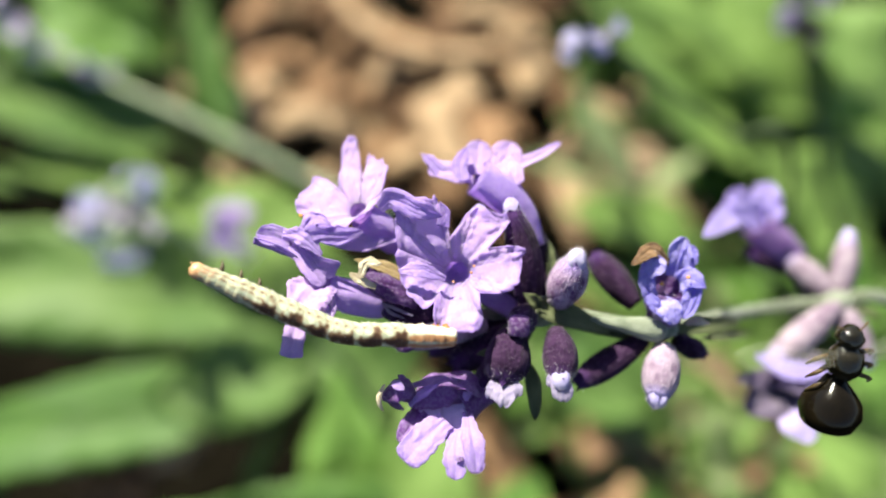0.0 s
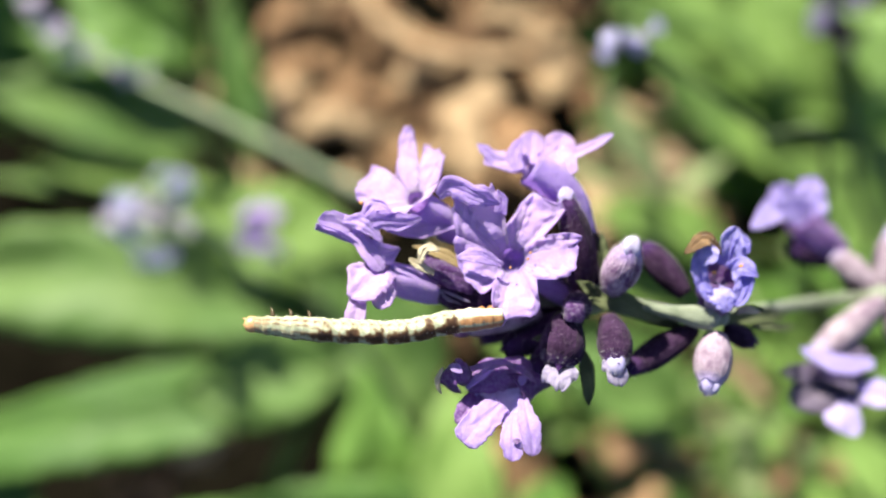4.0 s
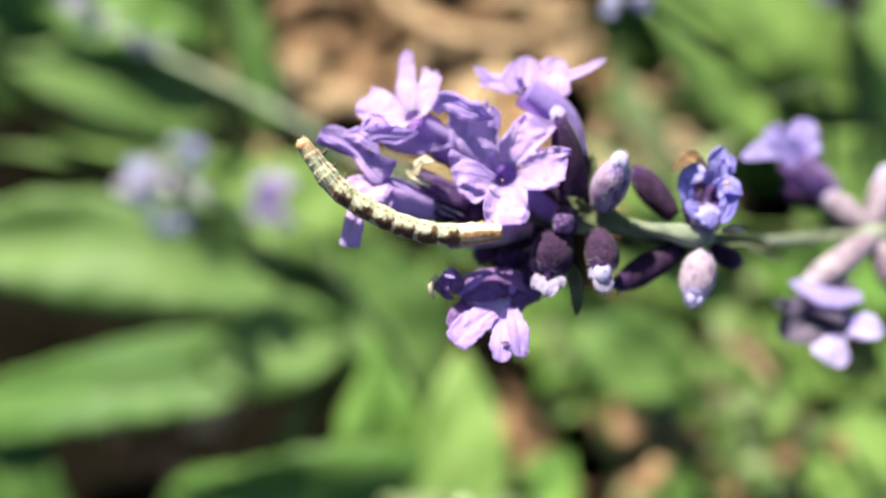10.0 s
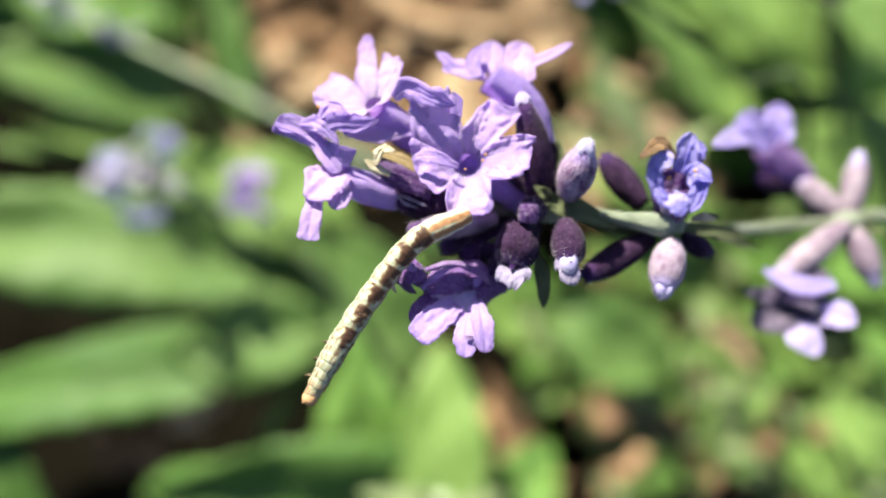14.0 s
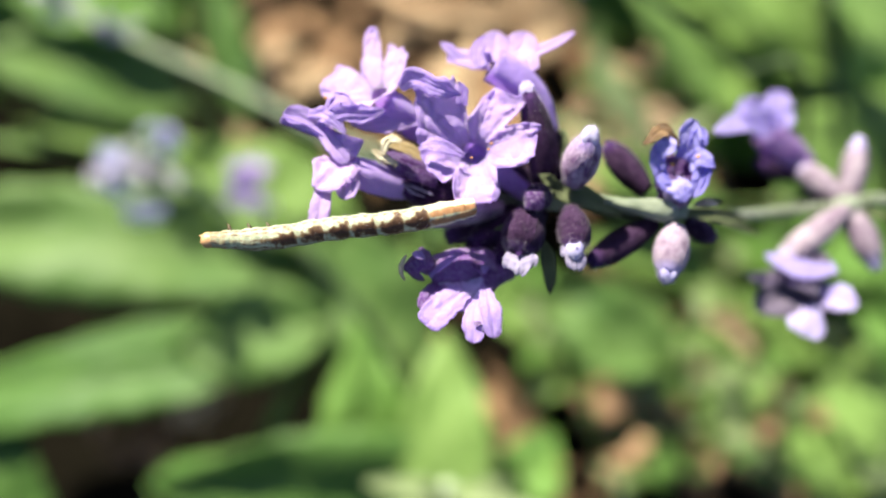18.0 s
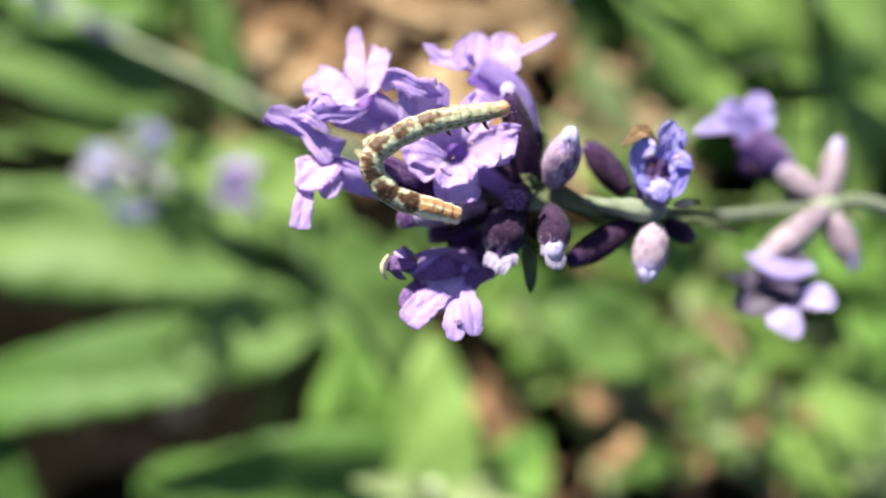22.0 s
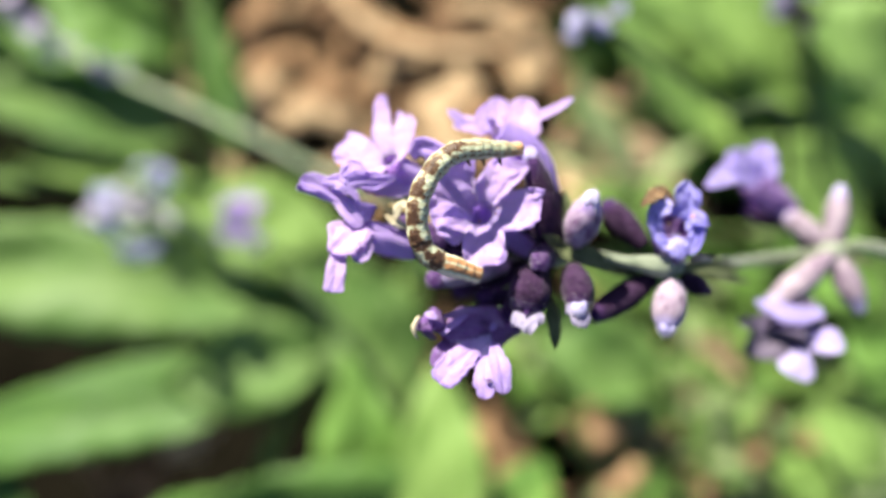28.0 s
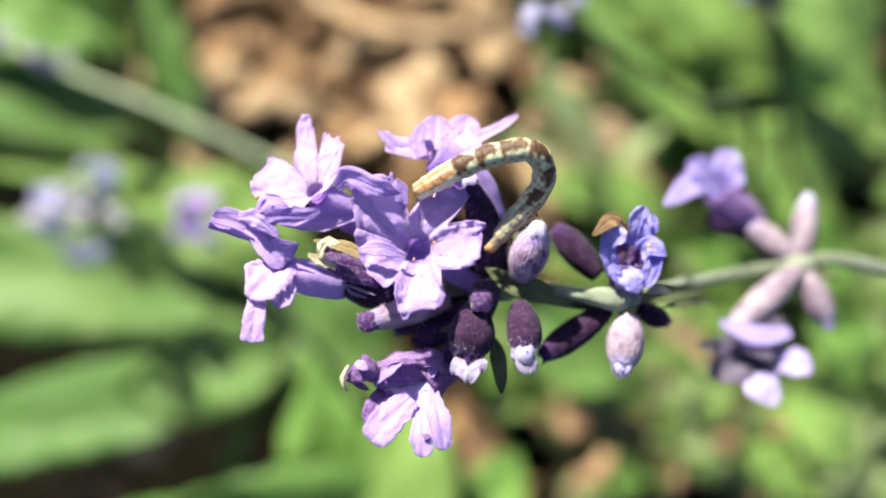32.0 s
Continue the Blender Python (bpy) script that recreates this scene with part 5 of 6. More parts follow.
def blob(points, radii, sides=20, wobble=0.0):
    g = Geo()
    tube(g, spline(points, 13), [radii[0] + 0 if len(radii) == 1 else radii[min(int(i / 12 * (len(radii) - 1)), len(radii) - 2)] * (1 - (i / 12 * (len(radii) - 1) - min(int(i / 12 * (len(radii) - 1)), len(radii) - 2))) + radii[min(int(i / 12 * (len(radii) - 1)), len(radii) - 2) + 1] * (i / 12 * (len(radii) - 1) - min(int(i / 12 * (len(radii) - 1)), len(radii) - 2)) for i in range(13)], sides, wobble=wobble)
    return g


part("abdomen", blob([(0.1, -0.2, 0), (-0.4, -2.4, 0.2), (-0.9, -5.6, 0)], [0.45, 1.0, 1.7, 2.3, 2.55, 2.2, 0.3], 28), BLACK, bee, "rounded glossy abdomen")
part("thorax", blob([(0.1, -0.4, 0), (0.4, 1.1, 0.3), (0.6, 2.7, 0.2)], [0.6, 1.25, 1.45, 1.35, 0.7], 22, 0.16), BRONZE, bee, "bronze-black thorax")
part("bee_head", blob([(0.5, 2.6, 0.1), (0.7, 3.4, 0.2), (0.8, 4.4, 0.1)], [0.6, 1.05, 1.15, 0.95, 0.3], 20, 0.12), BRONZE, bee, "bronze-black head")
for sign in (-1, 1):
    for k in range(3):
        y = 1.5 - 0.9 * k
        g = Geo()
        tube(g, spline([(0.4 + sign * 0.9, y, -0.4), (0.4 + sign * 2.2, y + 0.3 - 0.4 * k, 0.2), (0.4 + sign * 2.7, y - 0.7 - 0.4 * k, -0.8)], 8), [0.22, 0.24, 0.22, 0.2, 0.2, 0.16, 0.12, 0.07], 8)
        part("leg", g, LEGS, bee)
    g = Geo()
    tube(g, spline([(0.75 + sign * 0.3, 3.6, 0.4), (0.75 + sign * 0.8, 4.4, 0.7), (0.75 + sign * 1.3, 4.6, 0.4)], 7), [0.08] * 7, 6)
    part("antenna", g, LEGS, bee)
k = Nodes("clear_wing")
t_node = k.tree.nodes.new("ShaderNodeBsdfTransparent")
m_node = k.tree.nodes.new("ShaderNodeMixShader")
m_node.inputs[0].default_value = 0.09
k.link(t_node.outputs[0], m_node.inputs[1])
k.link(k.shader.outputs[0], m_node.inputs[2])
k.link(m_node.outputs[0], k.output.inputs["Surface"])
WING = k.finish(k.mix(k.noise(500.0), (0.30, 0.27, 0.2), (0.6, 0.58, 0.5)), 0.2)
for sign in (-1, 1):
    for length, y, w in ((9.5, 2.3, 2.4), (6.5, 1.5, 1.8)):
        g = Geo()
        petal(g, (0.3 + sign * 0.8, y, 0.9), (0.3 + sign * length, y + 1.4, 1.4), w, (0, 0.5, 1), bulge=0.15, ruffle=0.1, root=0.3, seed=length + sign, full=0.65)
        part("wing", g, WING, bee)

# ---- soil and wood chips ----
ground = Geo()
SIDE = [-40.0, -6.0, -1.5] + [-0.7 + 0.035 * k for k in range(41)] + [1.5, 6.0, 40.0]


def soil_height(x, y):
    if abs(x) > 0.72 or abs(y) > 0.95:
        return -0.006
    return 0.007 * noise.noise((x * 14, y * 14, 0.3)) + 0.004 * noise.noise((x * 45, y * 45, 2.0)) - 0.006


ground.grid([[from_world(x, y + 0.15, soil_height(x, y + 0.15)) for x in SIDE] for y in SIDE])
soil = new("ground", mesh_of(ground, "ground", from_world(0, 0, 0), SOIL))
soil.matrix_world = HOME @ Matrix.Translation(from_world(0, 0, 0) / 1000)
tagged(soil, "garden soil, near-black with shade put into its colour, strewn with tan wood chips", "ground", kind="structure")
ORIGIN[soil.name] = from_world(0, 0, 0)
rng = random.Random(4)
CHIPS = []
for k in range(9):
    length, w, h = 1.0, rng.uniform(0.3, 0.6), rng.uniform(0.12, 0.22)
    rows = []
    for i in range(6):
        u = i / 5
        taper = (1 - 0.75 * abs(2 * u - 1) ** rng.uniform(2.5, 5)) * rng.uniform(0.85, 1.1)
        bow = 0.12 * math.sin(math.pi * u) * rng.choice((-1, 1, 1))
        rows.append([Vector(((u - 0.5) * length, math.cos(a) * w / 2 * taper + bow, math.sin(a) * h / 2 * taper + 0.05 * math.sin(3 * u))) * 1000 for a in [q * math.pi / 4 + rng.uniform(-0.2, 0.2) for q in range(8)]])
    g = Geo()
    ids = g.grid(rows, closed=True)
    g.f += [tuple(ids[0][::-1]), tuple(ids[-1])]
    for material in (WOOD, WOOD_PALE, WOOD_DARK):
        CHIPS.append(mesh_of(g, "wood_chip", Vector((0, 0, 0)), material, smooth=False))


def chip(x, y, size, turn, which, lift=0.0, tip=(0.0, 0.0)):
    ob = new("wood_chip", CHIPS[which])
    ob.parent = soil
    ob.matrix_basis = soil.matrix_world.inverted() @ pose(x, y, soil_height(x, y) + 0.12 * size + lift, tip[0], tip[1], turn) @ Matrix.Scale(size, 4)
    return ob


def over(u, v, height=0.0):
    """Where the first eye's line towards (u, v), as slopes right and up, meets that height above the soil."""
    eye, way = HOME.translation, HOME.to_3x3() @ Vector((u, v, -1.0))
    d = (height - eye.z) / way.z
    return eye + way * d


for k in range(250):
    # thick in the open patch beyond the blooms, thinner elsewhere
    if k < 155:
        u, v = rng.gauss(-0.04, 0.14), rng.uniform(0.02, 0.48)
    else:
        u, v = rng.uniform(-0.32, 0.75), rng.uniform(-0.45, 0.5)
    p = over(u, v)
    warm = rng.random()
    if k < 155 and k % 4 == 3:
        continue
    which = rng.randrange(9) * 3 + (1 if warm < 0.20 else 0 if warm < 0.66 else 2)
    if k >= 155 and warm < 0.5:
        which = rng.randrange(9) * 3 + 2
    chip(p.x, p.y, rng.uniform(0.012, 0.036), rng.uniform(0, 360), which, rng.uniform(0, 0.012), (rng.uniform(-25, 25), rng.uniform(-25, 25)))
# large single chips that stand out
for u, v, size, turn, which, lift in ((-0.27, 0.25, 0.06, 60, 0, 0.012), (-0.17, 0.22, 0.05, 100, 3, 0.014), (-0.06, 0.22, 0.055, 40, 7, 0.016), (0.0, 0.28, 0.06, 80, 11, 0.012), (0.10, 0.23, 0.07, 92, 13, 0.016),
                                      (0.24, 0.10, 0.075, 70, 9, 0.010), (-0.02, 0.16, 0.055, 120, 17, 0.014), (0.07, 0.14, 0.05, 60, 18, 0.014), (-0.22, 0.20, 0.065, 60, 0, 0.025), (-0.15, 0.17, 0.06, 20, 3, 0.025), (-0.335, -0.285, 0.036, 45, 22, 0.03), (-0.13, 0.30, 0.05, 20, 2, 0.010),
                                      (0.06, 0.31, 0.06, 10, 25, 0.010), (0.2, -0.27, 0.05, 40, 6, 0.01), (0.06, -0.3, 0.045, 110, 12, 0.01), (-0.21, -0.11, 0.03, 80, 21, 0.05), (0.25, 0.11, 0.085, 65, 10, 0.035), (0.28, 0.06, 0.07, 100, 0, 0.03), (0.23, 0.05, 0.06, 20, 13, 0.03), (0.30, 0.12, 0.06, 120, 3, 0.03), (0.01, 0.11, 0.09, 80, 1, 0.04), (0.06, 0.085, 0.07, 110, 9, 0.04), (0.18, 0.03, 0.08, 75, 19, 0.035), (0.20, 0.09, 0.07, 30, 22, 0.04),
                                      (-0.29, 0.17, 0.06, 35, 4, 0.03), (-0.235, 0.14, 0.055, 80, 1, 0.035), (-0.17, 0.12, 0.06, 15, 7, 0.035), (-0.31, 0.22, 0.05, 110, 9, 0.03), (-0.25, 0.30, 0.055, 70, 12, 0.02), (-0.42, -0.335, 0.045, 30, 5, 0.02), (-0.47, -0.28, 0.04, 80, 0, 0.02), (-0.40, -0.35, 0.035, 120, 3, 0.02)):
    p = over(u, v)
    chip(p.x, p.y, size * 0.72, turn, which, lift, (12, 8))

# curved dry twig on the chips
twig = thing("dry_twig", from_world(over(0.0, 0.29).x, over(0.0, 0.29).y, 0.02), "curved tan dry twig lying on wood chips", "twig")
arc = [over(u, v, 0.026) for u, v in ((-0.15, 0.37), (-0.134, 0.335), (-0.096, 0.298), (-0.019, 0.268), (0.074, 0.268), (0.128, 0.30))]
g = Geo()
tube(g, spline([from_world(p.x, p.y, p.z) for p in arc], 30), [3.9 + 0.7 * math.sin(k * 0.7) for k in range(30)], 12, wobble=1.4)
part("branch", g, WOOD_PALE, twig)
for k, reach in ((6, 16), (14, -14), (23, 18)):
    c = spline([from_world(p.x, p.y, p.z) for p in arc], 30)[k]
    h = Geo()
    tube(h, spline([c, c + Vector((reach * 0.4, reach * 0.5, 3)), c + Vector((reach, reach * 0.6, 2))], 8), [2.2, 2.0, 1.8, 1.6, 1.4, 1.2, 0.9, 0.4], 9, wobble=0.5)
    part("side_shoot", h, WOOD, twig)


# ---- broad-leaved plants around the lavender ----
def leaf_plant(leaves, foot, label, material=LEAF, stalk_material=STALK):
    """Leaves on long stalks that rise from one foot in the soil. A leaf: base, tip, width, the way it faces, and its shape."""
    w = HOME @ (Vector(foot) / 1000)
    root = from_world(w.x, w.y, soil_height(w.x, w.y))
    plant = thing("broad_leaf_plant", root, label, "plant", "plants round the lavender")
    for k, (base, tip, width, face, sag, fold, wave, mat) in enumerate(leaves):
        g = Geo()
        blade(g, base, tip, width, face, sag, fold, wave * 1.4, seed=k * 1.7 + width, n=37, m=13, jag=0.16 if width > 20 else 0.0)
        ob = part("leaf", g, mat or material, plant, thick=0.35)
        h = Geo()
        b0 = Vector(base)
        tube(h, spline([root, root.lerp(b0, 0.45) + UP * 14, b0, b0.lerp(Vector(tip), 0.35) - Vector(face).normalized() * 0.6], 16), [1.5 - 0.06 * q for q in range(16)], 9)
        part("leaf_stalk", h, stalk_material, ob)
    return plant


F = UP * 0.5 + Vector((0, 0, 0.3)) + Vector((-0.12, 0.30, 0.12))
LOW = F + Vector((0.1, -0.7, 0.3))
# the big leaf with a dark gap between its halves
leaf_plant([((-47.44, -19.27, -266.00), (-220.20, -10.87, -252.00), 48, F, 6, 0.08, 12, LEAF_BROAD), ((-50.65, -45.49, -244.00), (-203.09, -75.64, -236.00), 31, F, 4, 0.08, 6, LEAF_MID), ((-40.80, -39.75, -240.00), (-94.43, -48.58, -238.00), 33, F, 3, 0.08, 7, LEAF_BROAD),
            ((-15.67, -62.62, -254.00), (-50.12, -3.03, -262.00), 44, F, 4, 0.1, 7, LEAF_BROAD), ((-39.48, -6.98, -268.00), (-101.59, 16.01, -262.00), 42, F, 4, 0.1, 7, LEAF_YOUNG)],
           soil_under((-47.34, -58.51, -330.00)), "large wavy matt green leaves on long stalks over soil")
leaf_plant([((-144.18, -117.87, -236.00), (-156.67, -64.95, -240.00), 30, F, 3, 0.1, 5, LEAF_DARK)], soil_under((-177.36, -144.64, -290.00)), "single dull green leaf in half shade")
leaf_plant([((-2.51, -103.15, -215.00), (-4.67, -41.01, -232.00), 28, F, 4, 0.12, 3, LEAF_YOUNG), ((10.32, -90.77, -226.00), (-98.17, -87.79, -228.00), 46, LOW, 6, 0.14, 7, LEAF_MID), ((-24.67, -89.39, -238.00), (-35.68, -37.86, -244.00), 30, F, 4, 0.14, 6, LEAF),
            ((15.34, -111.85, -245.00), (32.39, -77.79, -255.00), 26, F, 4, 0.12, 5, LEAF), ((-10.71, -105.93, -225.00), (-47.66, -81.83, -230.00), 26, F, 3, 0.1, 5, LEAF_MID)],
           soil_under((0.41, -139.89, -300.00)), "upright fresh green leaves in a tuft")
leaf_plant([((159.51, 32.15, -332.00), (62.38, 115.80, -330.00), 62, F, 6, 0.14, 10, LEAF_PALE), ((151.09, 24.17, -330.00), (50.32, 58.69, -322.00), 28, LOW, 4, 0.12, 7, LEAF_MID), ((171.82, -3.83, -292.00), (117.35, 35.52, -280.00), 46, F, 5, 0.12, 8, LEAF_YOUNG),
            ((158.42, 55.20, -306.00), (108.47, 119.04, -306.00), 58, F, 5, 0.12, 9, LEAF_YOUNG), ((179.83, 47.36, -288.00), (143.01, 96.85, -290.00), 54, F, 5, 0.12, 8, LEAF_PALE), ((104.16, 1.50, -290.00), (44.92, 15.47, -285.00), 26, F, 4, 0.12, 6, LEAF_YOUNG),
            ((171.45, -29.81, -280.00), (119.92, -2.54, -275.00), 34, F, 4, 0.1, 6, LEAF), ((112.16, 97.41, -345.00), (47.39, 100.83, -340.00), 34, LOW, 4, 0.1, 7, LEAF_DARK), ((196.24, 24.71, -330.00), (100.06, 62.88, -322.00), 60, F, 4, 0.1, 9, LEAF_YOUNG), ((157.31, 78.99, -345.00), (83.95, 124.89, -340.00), 66, F, 4, 0.1, 9, LEAF_YOUNG), ((217.76, 32.01, -325.00), (147.52, 67.35, -318.00), 60, F, 4, 0.1, 8, LEAF_YOUNG), ((224.25, 48.69, -335.00), (129.48, 94.52, -335.00), 60, F, 4, 0.1, 8, LEAF_PALE)],
           soil_under((194.93, 2.14, -345.00)), "broad ribbed green leaves spreading over soil")
leaf_plant([((-115.40, 46.34, -318.00), (-198.44, 63.80, -285.00), 48, F, 6, 0.12, 8, LEAF_BROAD), ((-125.44, 80.99, -330.00), (-178.88, 121.80, -315.00), 40, F, 5, 0.12, 8, LEAF), ((-98.24, 18.93, -305.00), (-177.76, 35.12, -290.00), 24, F, 4, 0.12, 7, LEAF_YOUNG),
            ((-97.30, 42.83, -335.00), (-117.85, 123.32, -345.00), 22, F, 3, 0.1, 6, LEAF_DARK), ((-170.71, 88.17, -320.00), (-233.46, 86.60, -300.00), 50, LOW, 5, 0.12, 8, LEAF_DARK), ((-135.11, 20.89, -300.00), (-205.94, 29.73, -290.00), 7, F, 2, 0.1, 3, LEAF_PALE),
            ((-123.03, 78.08, -310.00), (-188.84, 87.64, -295.00), 34, F, 4, 0.1, 7, LEAF)],
           soil_under((-106.87, 31.21, -350.00)), "dark and mid green broad leaves over soil")
leaf_plant([((78.37, -60.86, -275.00), (27.88, -31.78, -275.00), 36, F, 4, 0.12, 9, LEAF_BROAD), ((108.12, -27.95, -300.00), (48.69, -12.41, -292.00), 28, F, 3, 0.1, 6, LEAF_YOUNG), ((138.02, -32.10, -300.00), (110.18, -8.14, -300.00), 24, F, 3, 0.1, 5, LEAF), ((32.43, -48.58, -305.00), (22.02, -10.60, -300.00), 26, F, 3, 0.1, 6, LEAF),
            ((142.37, -61.54, -285.00), (104.96, -31.36, -285.00), 24, F, 3, 0.1, 6, LEAF_YOUNG), ((43.60, -52.39, -300.00), (5.83, -33.88, -295.00), 26, F, 3, 0.1, 6, LEAF_YOUNG)],
           soil_under((104.09, -58.27, -330.00)), "mid green leaves under the lavender stem")
leaf_plant([((144.67, -80.78, -235.00), (121.07, -61.09, -242.00), 28, F, 3, 0.1, 4, LEAF_YOUNG), ((150.17, -87.11, -238.00), (125.70, -71.68, -240.00), 30, F, 3, 0.1, 4, GREY_LEAF), ((136.87, -89.96, -240.00), (107.45, -79.51, -240.00), 22, F, 3, 0.1, 4, LEAF_YOUNG), ((157.33, -58.30, -250.00), (139.18, -35.72, -252.00), 26, F, 3, 0.1, 4, LEAF)],
           soil_under((182.70, -101.83, -290.00)), "light green leaves among the herbs")
leaf_plant([((106.77, 12.68, -318.00), (60.98, 40.26, -300.00), 26, F, 4, 0.15, 7, None), ((100.56, 22.84, -322.00), (51.19, 28.42, -310.00), 20, F, 4, 0.15, 6, None), ((104.16, 35.91, -326.00), (71.99, 48.15, -318.00), 18, F, 4, 0.15, 6, None)],
           soil_under((118.36, 25.15, -345.00)), "withered pinkish tan leaves on a dry stalk", LEAF_DRY, WOOD)
leaf_plant([((37.37, -108.58, -300.00), (10.62, -60.58, -290.00), 8, F, 3, 0.2, 5, None), ((28.11, -113.47, -300.00), (6.54, -92.39, -290.00), 14, F, 3, 0.2, 4, None), ((80.86, -97.48, -290.00), (45.27, -71.21, -280.00), 20, F, 3, 0.2, 6, None), ((134.73, -63.06, -292.00), (96.34, -42.56, -285.00), 18, F, 3, 0.2, 5, LEAF_DRY)],
           soil_under((49.85, -114.95, -320.00)), "withered brown leaves low among the herbs", LEAF_BROWN, WOOD)
leaf_plant([((-78.90, -49.92, -300.00), (-72.66, -21.13, -292.00), 16, F, 3, 0.2, 4, None)], soil_under((-85.91, -57.45, -318.00)), "small withered brown leaf on a dry stalk", LEAF_BROWN, WOOD)
leaf_plant([((-72.70, -90.26, -262.00), (-46.63, -46.94, -252.00), 7, F, 2, 0.2, 3, LEAF_YOUNG)], soil_under((-89.95, -104.50, -300.00)), "narrow olive green leaf standing over dark soil", LEAF_YOUNG)
# grey-green strap leaves
leaf_plant([((69.72, 15.63, -270.00), (46.29, 61.84, -262.00), 12, F, 3, 0.2, 3, None), ((82.11, 20.62, -300.00), (107.29, 39.56, -300.00), 9, F, 3, 0.2, 3, None), ((74.07, 20.98, -305.00), (30.69, 38.78, -300.00), 8, F, 3, 0.2, 3, None)],
           soil_under((87.88, 18.29, -330.00)), "narrow pale green strap leaves", GREY_LEAF)

# small-leaved herb that covers the soil in clumps
herb_rng = random.Random(9)


def herb(u, v, count, reach, label, mats):
    p = over(u, v)
    root = from_world(p.x, p.y, 0)
    clump = thing("herb_clump", root, label, "herb", "herb clumps")
    for k in range(count):
        a, tall = herb_rng.uniform(0, 6.28), herb_rng.uniform(25, 75)
        out = herb_rng.uniform(0.2, 1.0) * reach
        tip = from_world(p.x + math.cos(a) * out / 1000, p.y + math.sin(a) * out / 1000, tall / 1000)
        g = Geo()
        path = spline([root, root.lerp(tip, 0.5) + UP * tall * 0.25, tip], 9)
        tube(g, path, [0.9 - 0.07 * q for q in range(9)], 7)
        stem = part("stem", g, STALK, clump)
        for q in range(herb_rng.randint(9, 12)):
            at = path[min(8, 2 + q * 6 // 10)]
            way = Vector((herb_rng.uniform(-1, 1), herb_rng.uniform(-1, 1), herb_rng.uniform(-0.4, 0.4)))
            size = herb_rng.uniform(7, 15)
            g = Geo()
            blade(g, at, at + way.normalized() * size, size * herb_rng.uniform(0.5, 0.75), UP + Vector((herb_rng.uniform(-0.5, 0.5), herb_rng.uniform(-0.5, 0.5), 0)), size * 0.08, 0.15, 2.0, seed=k + q * 0.37, n=9, m=7, jag=0.3, droop=size * 0.15)
            part("leaf", g, mats[herb_rng.randrange(len(mats))], stem, thick=0.2)
    return clump


GREENS = (LEAF, LEAF, LEAF_YOUNG, LEAF_YOUNG, LEAF_YOUNG, GREY_LEAF, GREY_LEAF, GREY_LEAF, LEAF_BROWN)
for u, v, count, reach in ((0.30, -0.22, 12, 45), (0.44, -0.16, 12, 45), (0.48, -0.24, 10, 40), (0.60, -0.22, 10, 40), (0.54, -0.28, 13, 45), (0.38, -0.33, 13, 45), (0.22, -0.33, 8, 40), (0.60, -0.12, 9, 45), (0.12, -0.22, 5, 30), (0.66, -0.33, 8, 50), (0.30, -0.09, 5, 35), (0.56, -0.36, 10, 50), (0.64, -0.26, 10, 45)):
    herb(u, v, count, reach, "low clump of small toothed light green leaves", GREENS)
for u, v, count, reach in ((-0.62, 0.16, 5, 40), (-0.30, 0.33, 5, 35), (-0.46, 0.36, 6, 45), (0.50, 0.02, 6, 45), (-0.1, -0.12, 4, 35), (0.36, 0.3, 5, 40), (0.2, 0.2, 3, 25)):
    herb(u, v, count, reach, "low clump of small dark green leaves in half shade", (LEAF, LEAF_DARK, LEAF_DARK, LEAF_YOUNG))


# ---- other lavender stalks, out of focus ----
def far_spike(points, whorls, label, stalk_material=STALK_PALE, thick=1.2, seed=0, petal_tint=0.6, dull=False, petals=PETAL_FADED):
    """A lavender stalk from its foot to its tip; a whorl: place, spread in millimetres, buds, blooms."""
    r = random.Random(seed)
    plant = thing("lavender_spike", points[0], label, "flower", "lavender stalks behind")
    g = Geo()
    path = spline(points, 40)
    tube(g, path, [thick * (1 - 0.4 * k / 39) for k in range(40)], 10, 4, 0.12)
    part("stem", g, stalk_material, plant)
    for p, spread, buds, blooms in whorls:
        p = Vector(p)
        for k in range(buds):
            way = Vector((r.uniform(-1, 1), r.uniform(-1, 1), r.uniform(-0.5, 1))).normalized()
            g = Geo()
            q = [p + way * spread * f for f in (0.0, 0.2, 0.4, 0.55, 0.66, 0.72)]
            tube(g, q, [spread * f for f in (0.05, 0.13, 0.17, 0.17, 0.12, 0.04)], 10, 5, 0.05)
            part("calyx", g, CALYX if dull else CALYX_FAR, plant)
        for k in range(blooms):
            way = Vector((r.uniform(-1, 1), r.uniform(-0.8, 1), r.uniform(0.1, 1))).normalized()
            c = p + way * spread * 0.75
            g = Geo()
            tube(g, [p + way * spread * f for f in (0.4, 0.55, 0.7, 0.8)], [spread * f for f in (0.07, 0.1, 0.12, 0.17)], 10, tint=petal_tint, caps=False)
            bloom = part("bloom", g, petals, plant, thick=0.15)
            for m in range(4):
                g = Geo()
                out = (way.orthogonal().normalized()).copy()
                out.rotate(Matrix.Rotation(m * 1.57 + k, 3, way))
                petal(g, c, c + (out + way * 0.4) * spread * 0.42, spread * 0.45, way, ruffle=0.5, root=0.5, tint=petal_tint + r.uniform(-0.15, 0.3), seed=m + k * 3, n=9, m=9)
                part("petal", g, petals, bloom, thick=0.15)
    return plant


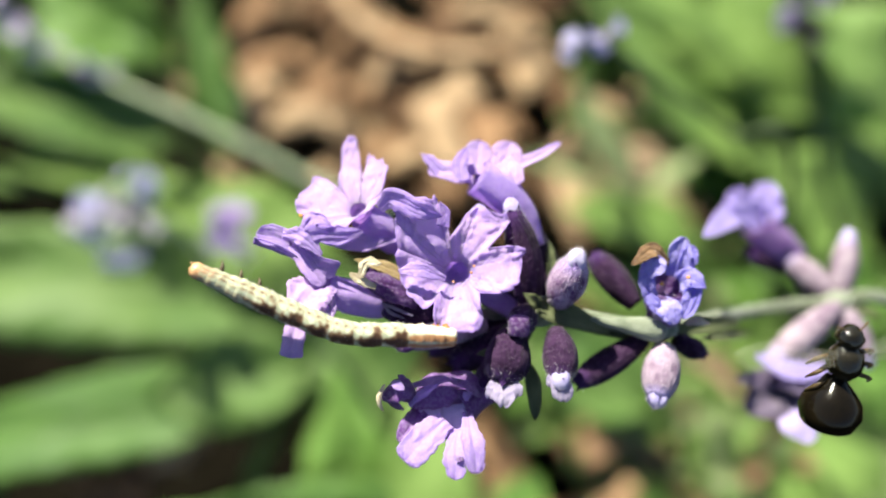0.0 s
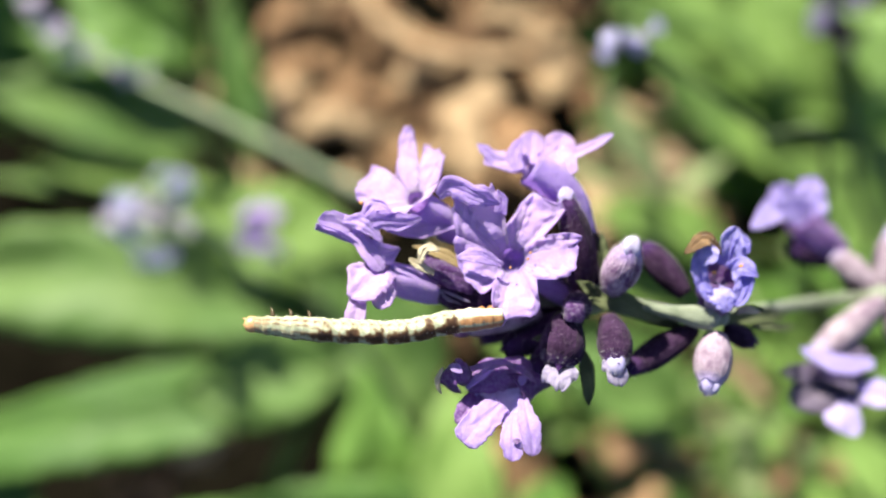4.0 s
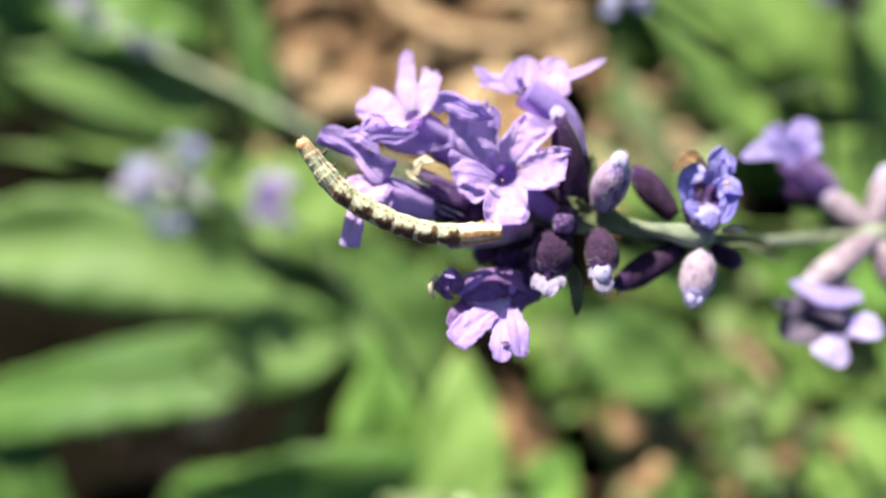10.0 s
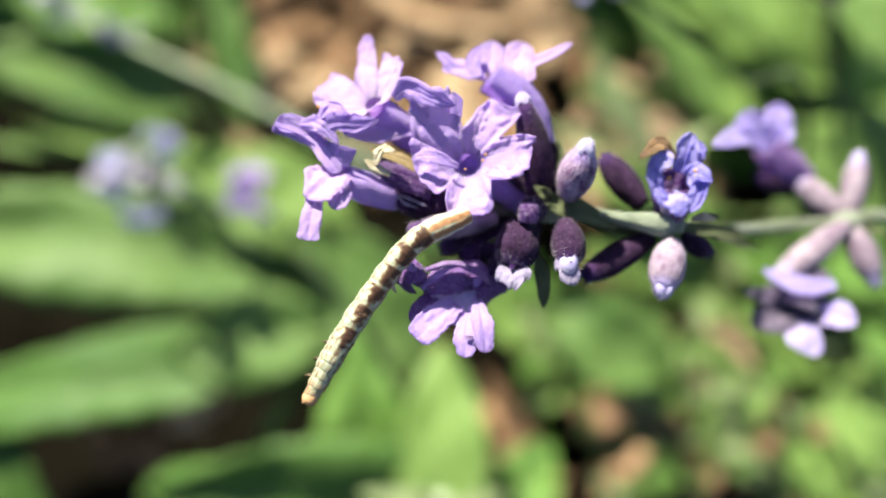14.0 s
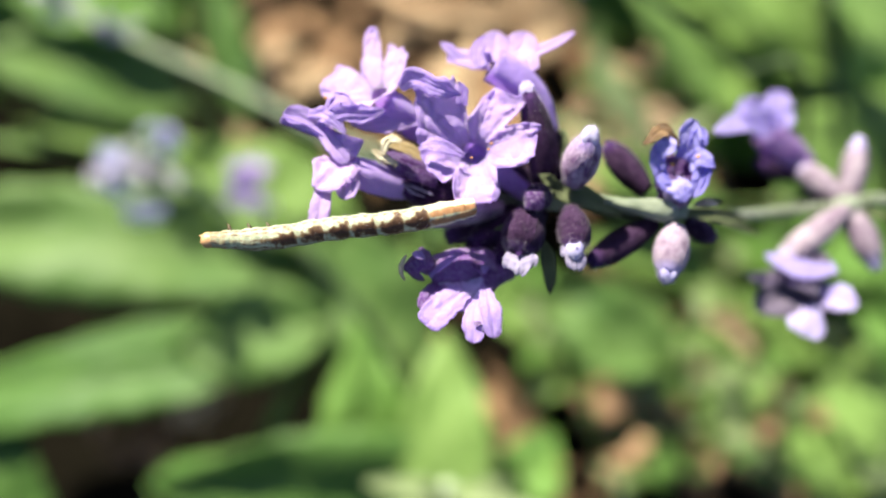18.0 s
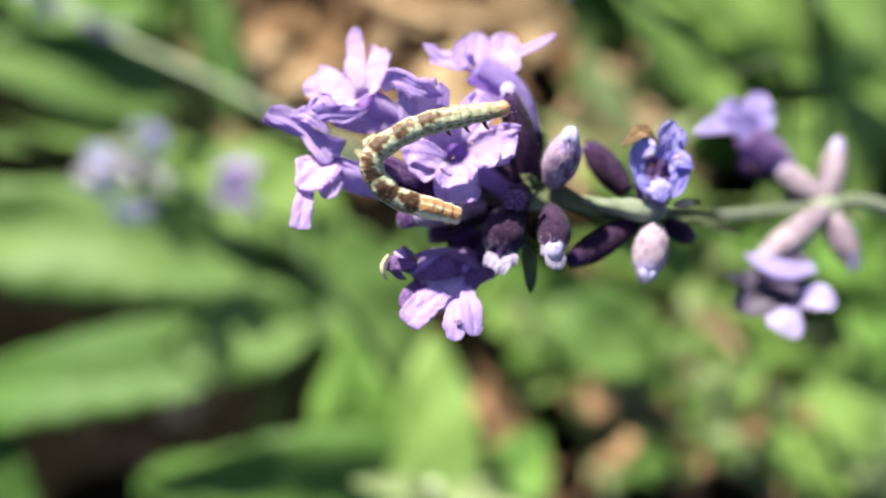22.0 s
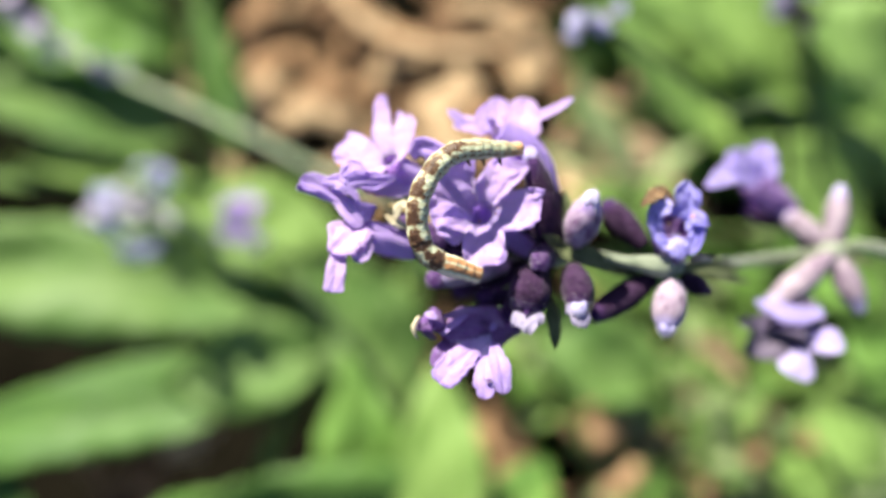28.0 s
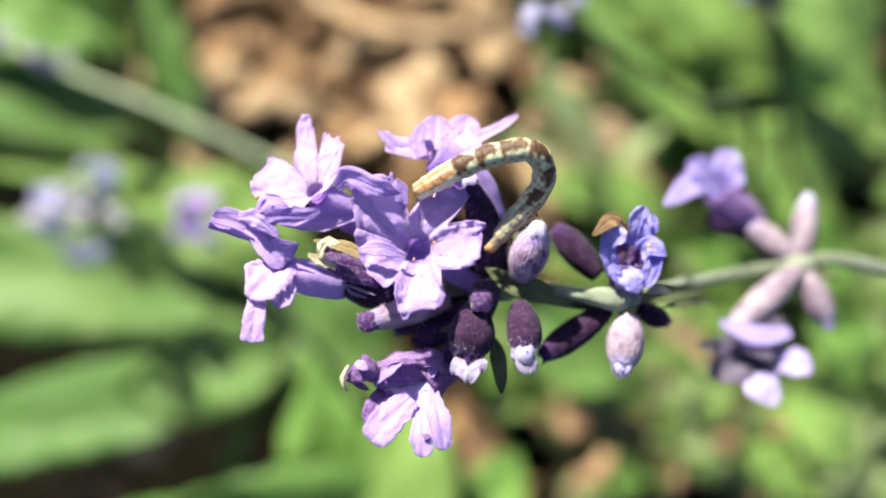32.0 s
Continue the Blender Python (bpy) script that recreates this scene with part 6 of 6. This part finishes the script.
far_spike([soil_under((-5.56, 4.87, -300.00)), (-17.00, 10.76, -262.00), (-42.57, 22.29, -246.00), (-73.65, 38.60, -236.00), (-105.54, 52.66, -230.00), (-127.51, 64.50, -228.00), (-136.87, 70.90, -226.00)],
          [((-105.96, 53.30, -229.00), 9, 3, 1), ((-124.87, 64.15, -228.00), 10, 4, 1), ((-134.25, 70.03, -226.00), 10, 4, 1)], "pale lavender stalk leaning across, its blooms faded", STALK_PALE, 1.6, 1, 0.95, False, PETAL_FADED)
far_spike([soil_under((-84.35, -41.48, -300.00)), (-77.72, -15.99, -262.00), (-77.15, 3.57, -220.00), (-90.35, 10.96, -215.00), (-98.19, 13.39, -214.00)],
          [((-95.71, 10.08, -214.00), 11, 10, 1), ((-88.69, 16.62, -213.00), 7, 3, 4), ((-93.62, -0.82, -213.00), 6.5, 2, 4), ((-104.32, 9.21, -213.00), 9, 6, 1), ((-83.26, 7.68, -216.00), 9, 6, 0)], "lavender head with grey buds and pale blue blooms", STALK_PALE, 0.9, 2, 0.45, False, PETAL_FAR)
far_spike([soil_under((-77.40, -46.12, -300.00)), (-70.55, -15.74, -258.00), (-68.97, 0.19, -240.00), (-69.13, 8.46, -238.00)],
          [((-68.39, 5.33, -238.00), 9.5, 3, 6), ((-74.28, 9.01, -238.00), 6, 3, 1)], "short lavender head with violet blooms", STALK_PALE, 0.8, 3, 0.5, False, PETAL)
far_spike([soil_under((137.87, -21.14, -230.00)), (71.38, 12.86, -150.00), (54.72, 22.28, -140.00), (38.76, 29.22, -130.00), (29.55, 33.41, -125.00), (25.48, 35.35, -124.00)],
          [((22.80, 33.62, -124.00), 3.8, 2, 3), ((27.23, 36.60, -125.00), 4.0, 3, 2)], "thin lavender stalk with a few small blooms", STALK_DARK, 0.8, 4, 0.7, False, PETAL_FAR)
far_spike([soil_under((141.30, -10.49, -260.00)), (119.90, -3.23, -225.00), (104.26, 18.00, -200.00), (97.24, 37.46, -190.00), (92.72, 53.31, -184.00), (88.89, 66.09, -180.00)],
          [((93.01, 52.45, -184.00), 7.5, 9, 0), ((88.84, 57.61, -184.00), 6, 6, 1), ((88.78, 56.69, -183.00), 5.5, 4, 3), ((88.63, 64.68, -180.00), 8, 8, 2)], "dark lavender stalk with withered buds", STALK_DARK, 1.3, 5, 0.4, True)
far_spike([soil_under((-19.66, -70.30, -270.00)), (-20.01, -54.44, -232.00), (-26.08, -37.55, -214.00), (-35.52, -23.62, -206.00), (-45.93, -12.32, -204.00)], [], "thin bare dark stalk", STALK_DARK, 1.7, 6)

# grey-green lavender shoots low in front
shoot = thing("lavender_shoot", soil_under((-2.6, -63.9, -150.0)), "grey-green leafy lavender shoot with a pale downy tip", "plant")
tip = Vector((-2.6, -63.9, -150.0))
g = Geo()
tube(g, spline([soil_under((-2.6, -63.9, -150.0)), soil_under((-2.6, -63.9, -150.0)).lerp(tip, 0.6) + Vector((4, -6, 0)), tip], 24), [1.1 - 0.02 * k for k in range(24)], 9)
part("stem", g, STALK_PALE, shoot)
g = Geo()
tube(g, spline([tip, tip + Vector((0.2, 1.2, 0.6)), tip + Vector((0.2, 2.6, 1.2))], 7), [0.9, 1.4, 1.7, 1.8, 1.6, 1.1, 0.3], 12, wobble=0.3)
part("bud", g, STALK_PALE, shoot)
for k in range(9):
    a = k * 2.4
    base = tip.lerp(soil_under((-2.6, -63.9, -150.0)), 0.06 + 0.05 * k)
    g = Geo()
    blade(g, base, base + Vector((math.cos(a) * 26, math.sin(a) * 14 - 4, 6 - k)), 5.0, (0.1, 0.6, 1), 2, 0.25, 2.0, seed=k, n=11, m=7)
    part("leaf", g, GREY_LEAF, shoot, thick=0.3)

# ---- what moves ----
def motions():
    times = sorted({round(0.2 * k, 2) for k in range(161)} | {round(29.3 + 0.1 * k, 2) for k in range(13)} | {t for t, _ in BODY})
    tails, rows = [], [[] for _ in SEGMENTS]
    for t in times:
        tail, poses = body_poses(t)
        tails.append((t, HOME @ Matrix.Translation(tail / 1000)))
        for k, m in enumerate(poses):
            rows[k].append((t, m))
    walk(caterpillar, tails)
    for ob, r in zip(SEGMENTS, rows):
        walk(ob, r)
    a, b = Vector((33.16, -10.40, -61.50)), from_world(0.9, 0.5, 0.006)
    def bee_at(p, turn):
        return HOME @ Matrix.Translation(Vector(p) / 1000) @ pose(0, 0, 0, 20, 0, turn)
    walk(bee, [(0.0, bee_at(a, 8)), (0.1, bee_at(a + Vector((48, 14, -6)), -20)), (0.3, bee_at(a + Vector((240, 60, -20)), -40)), (1.0, bee_at(b, -60)), (32.0, bee_at(b, -60))])


motions()
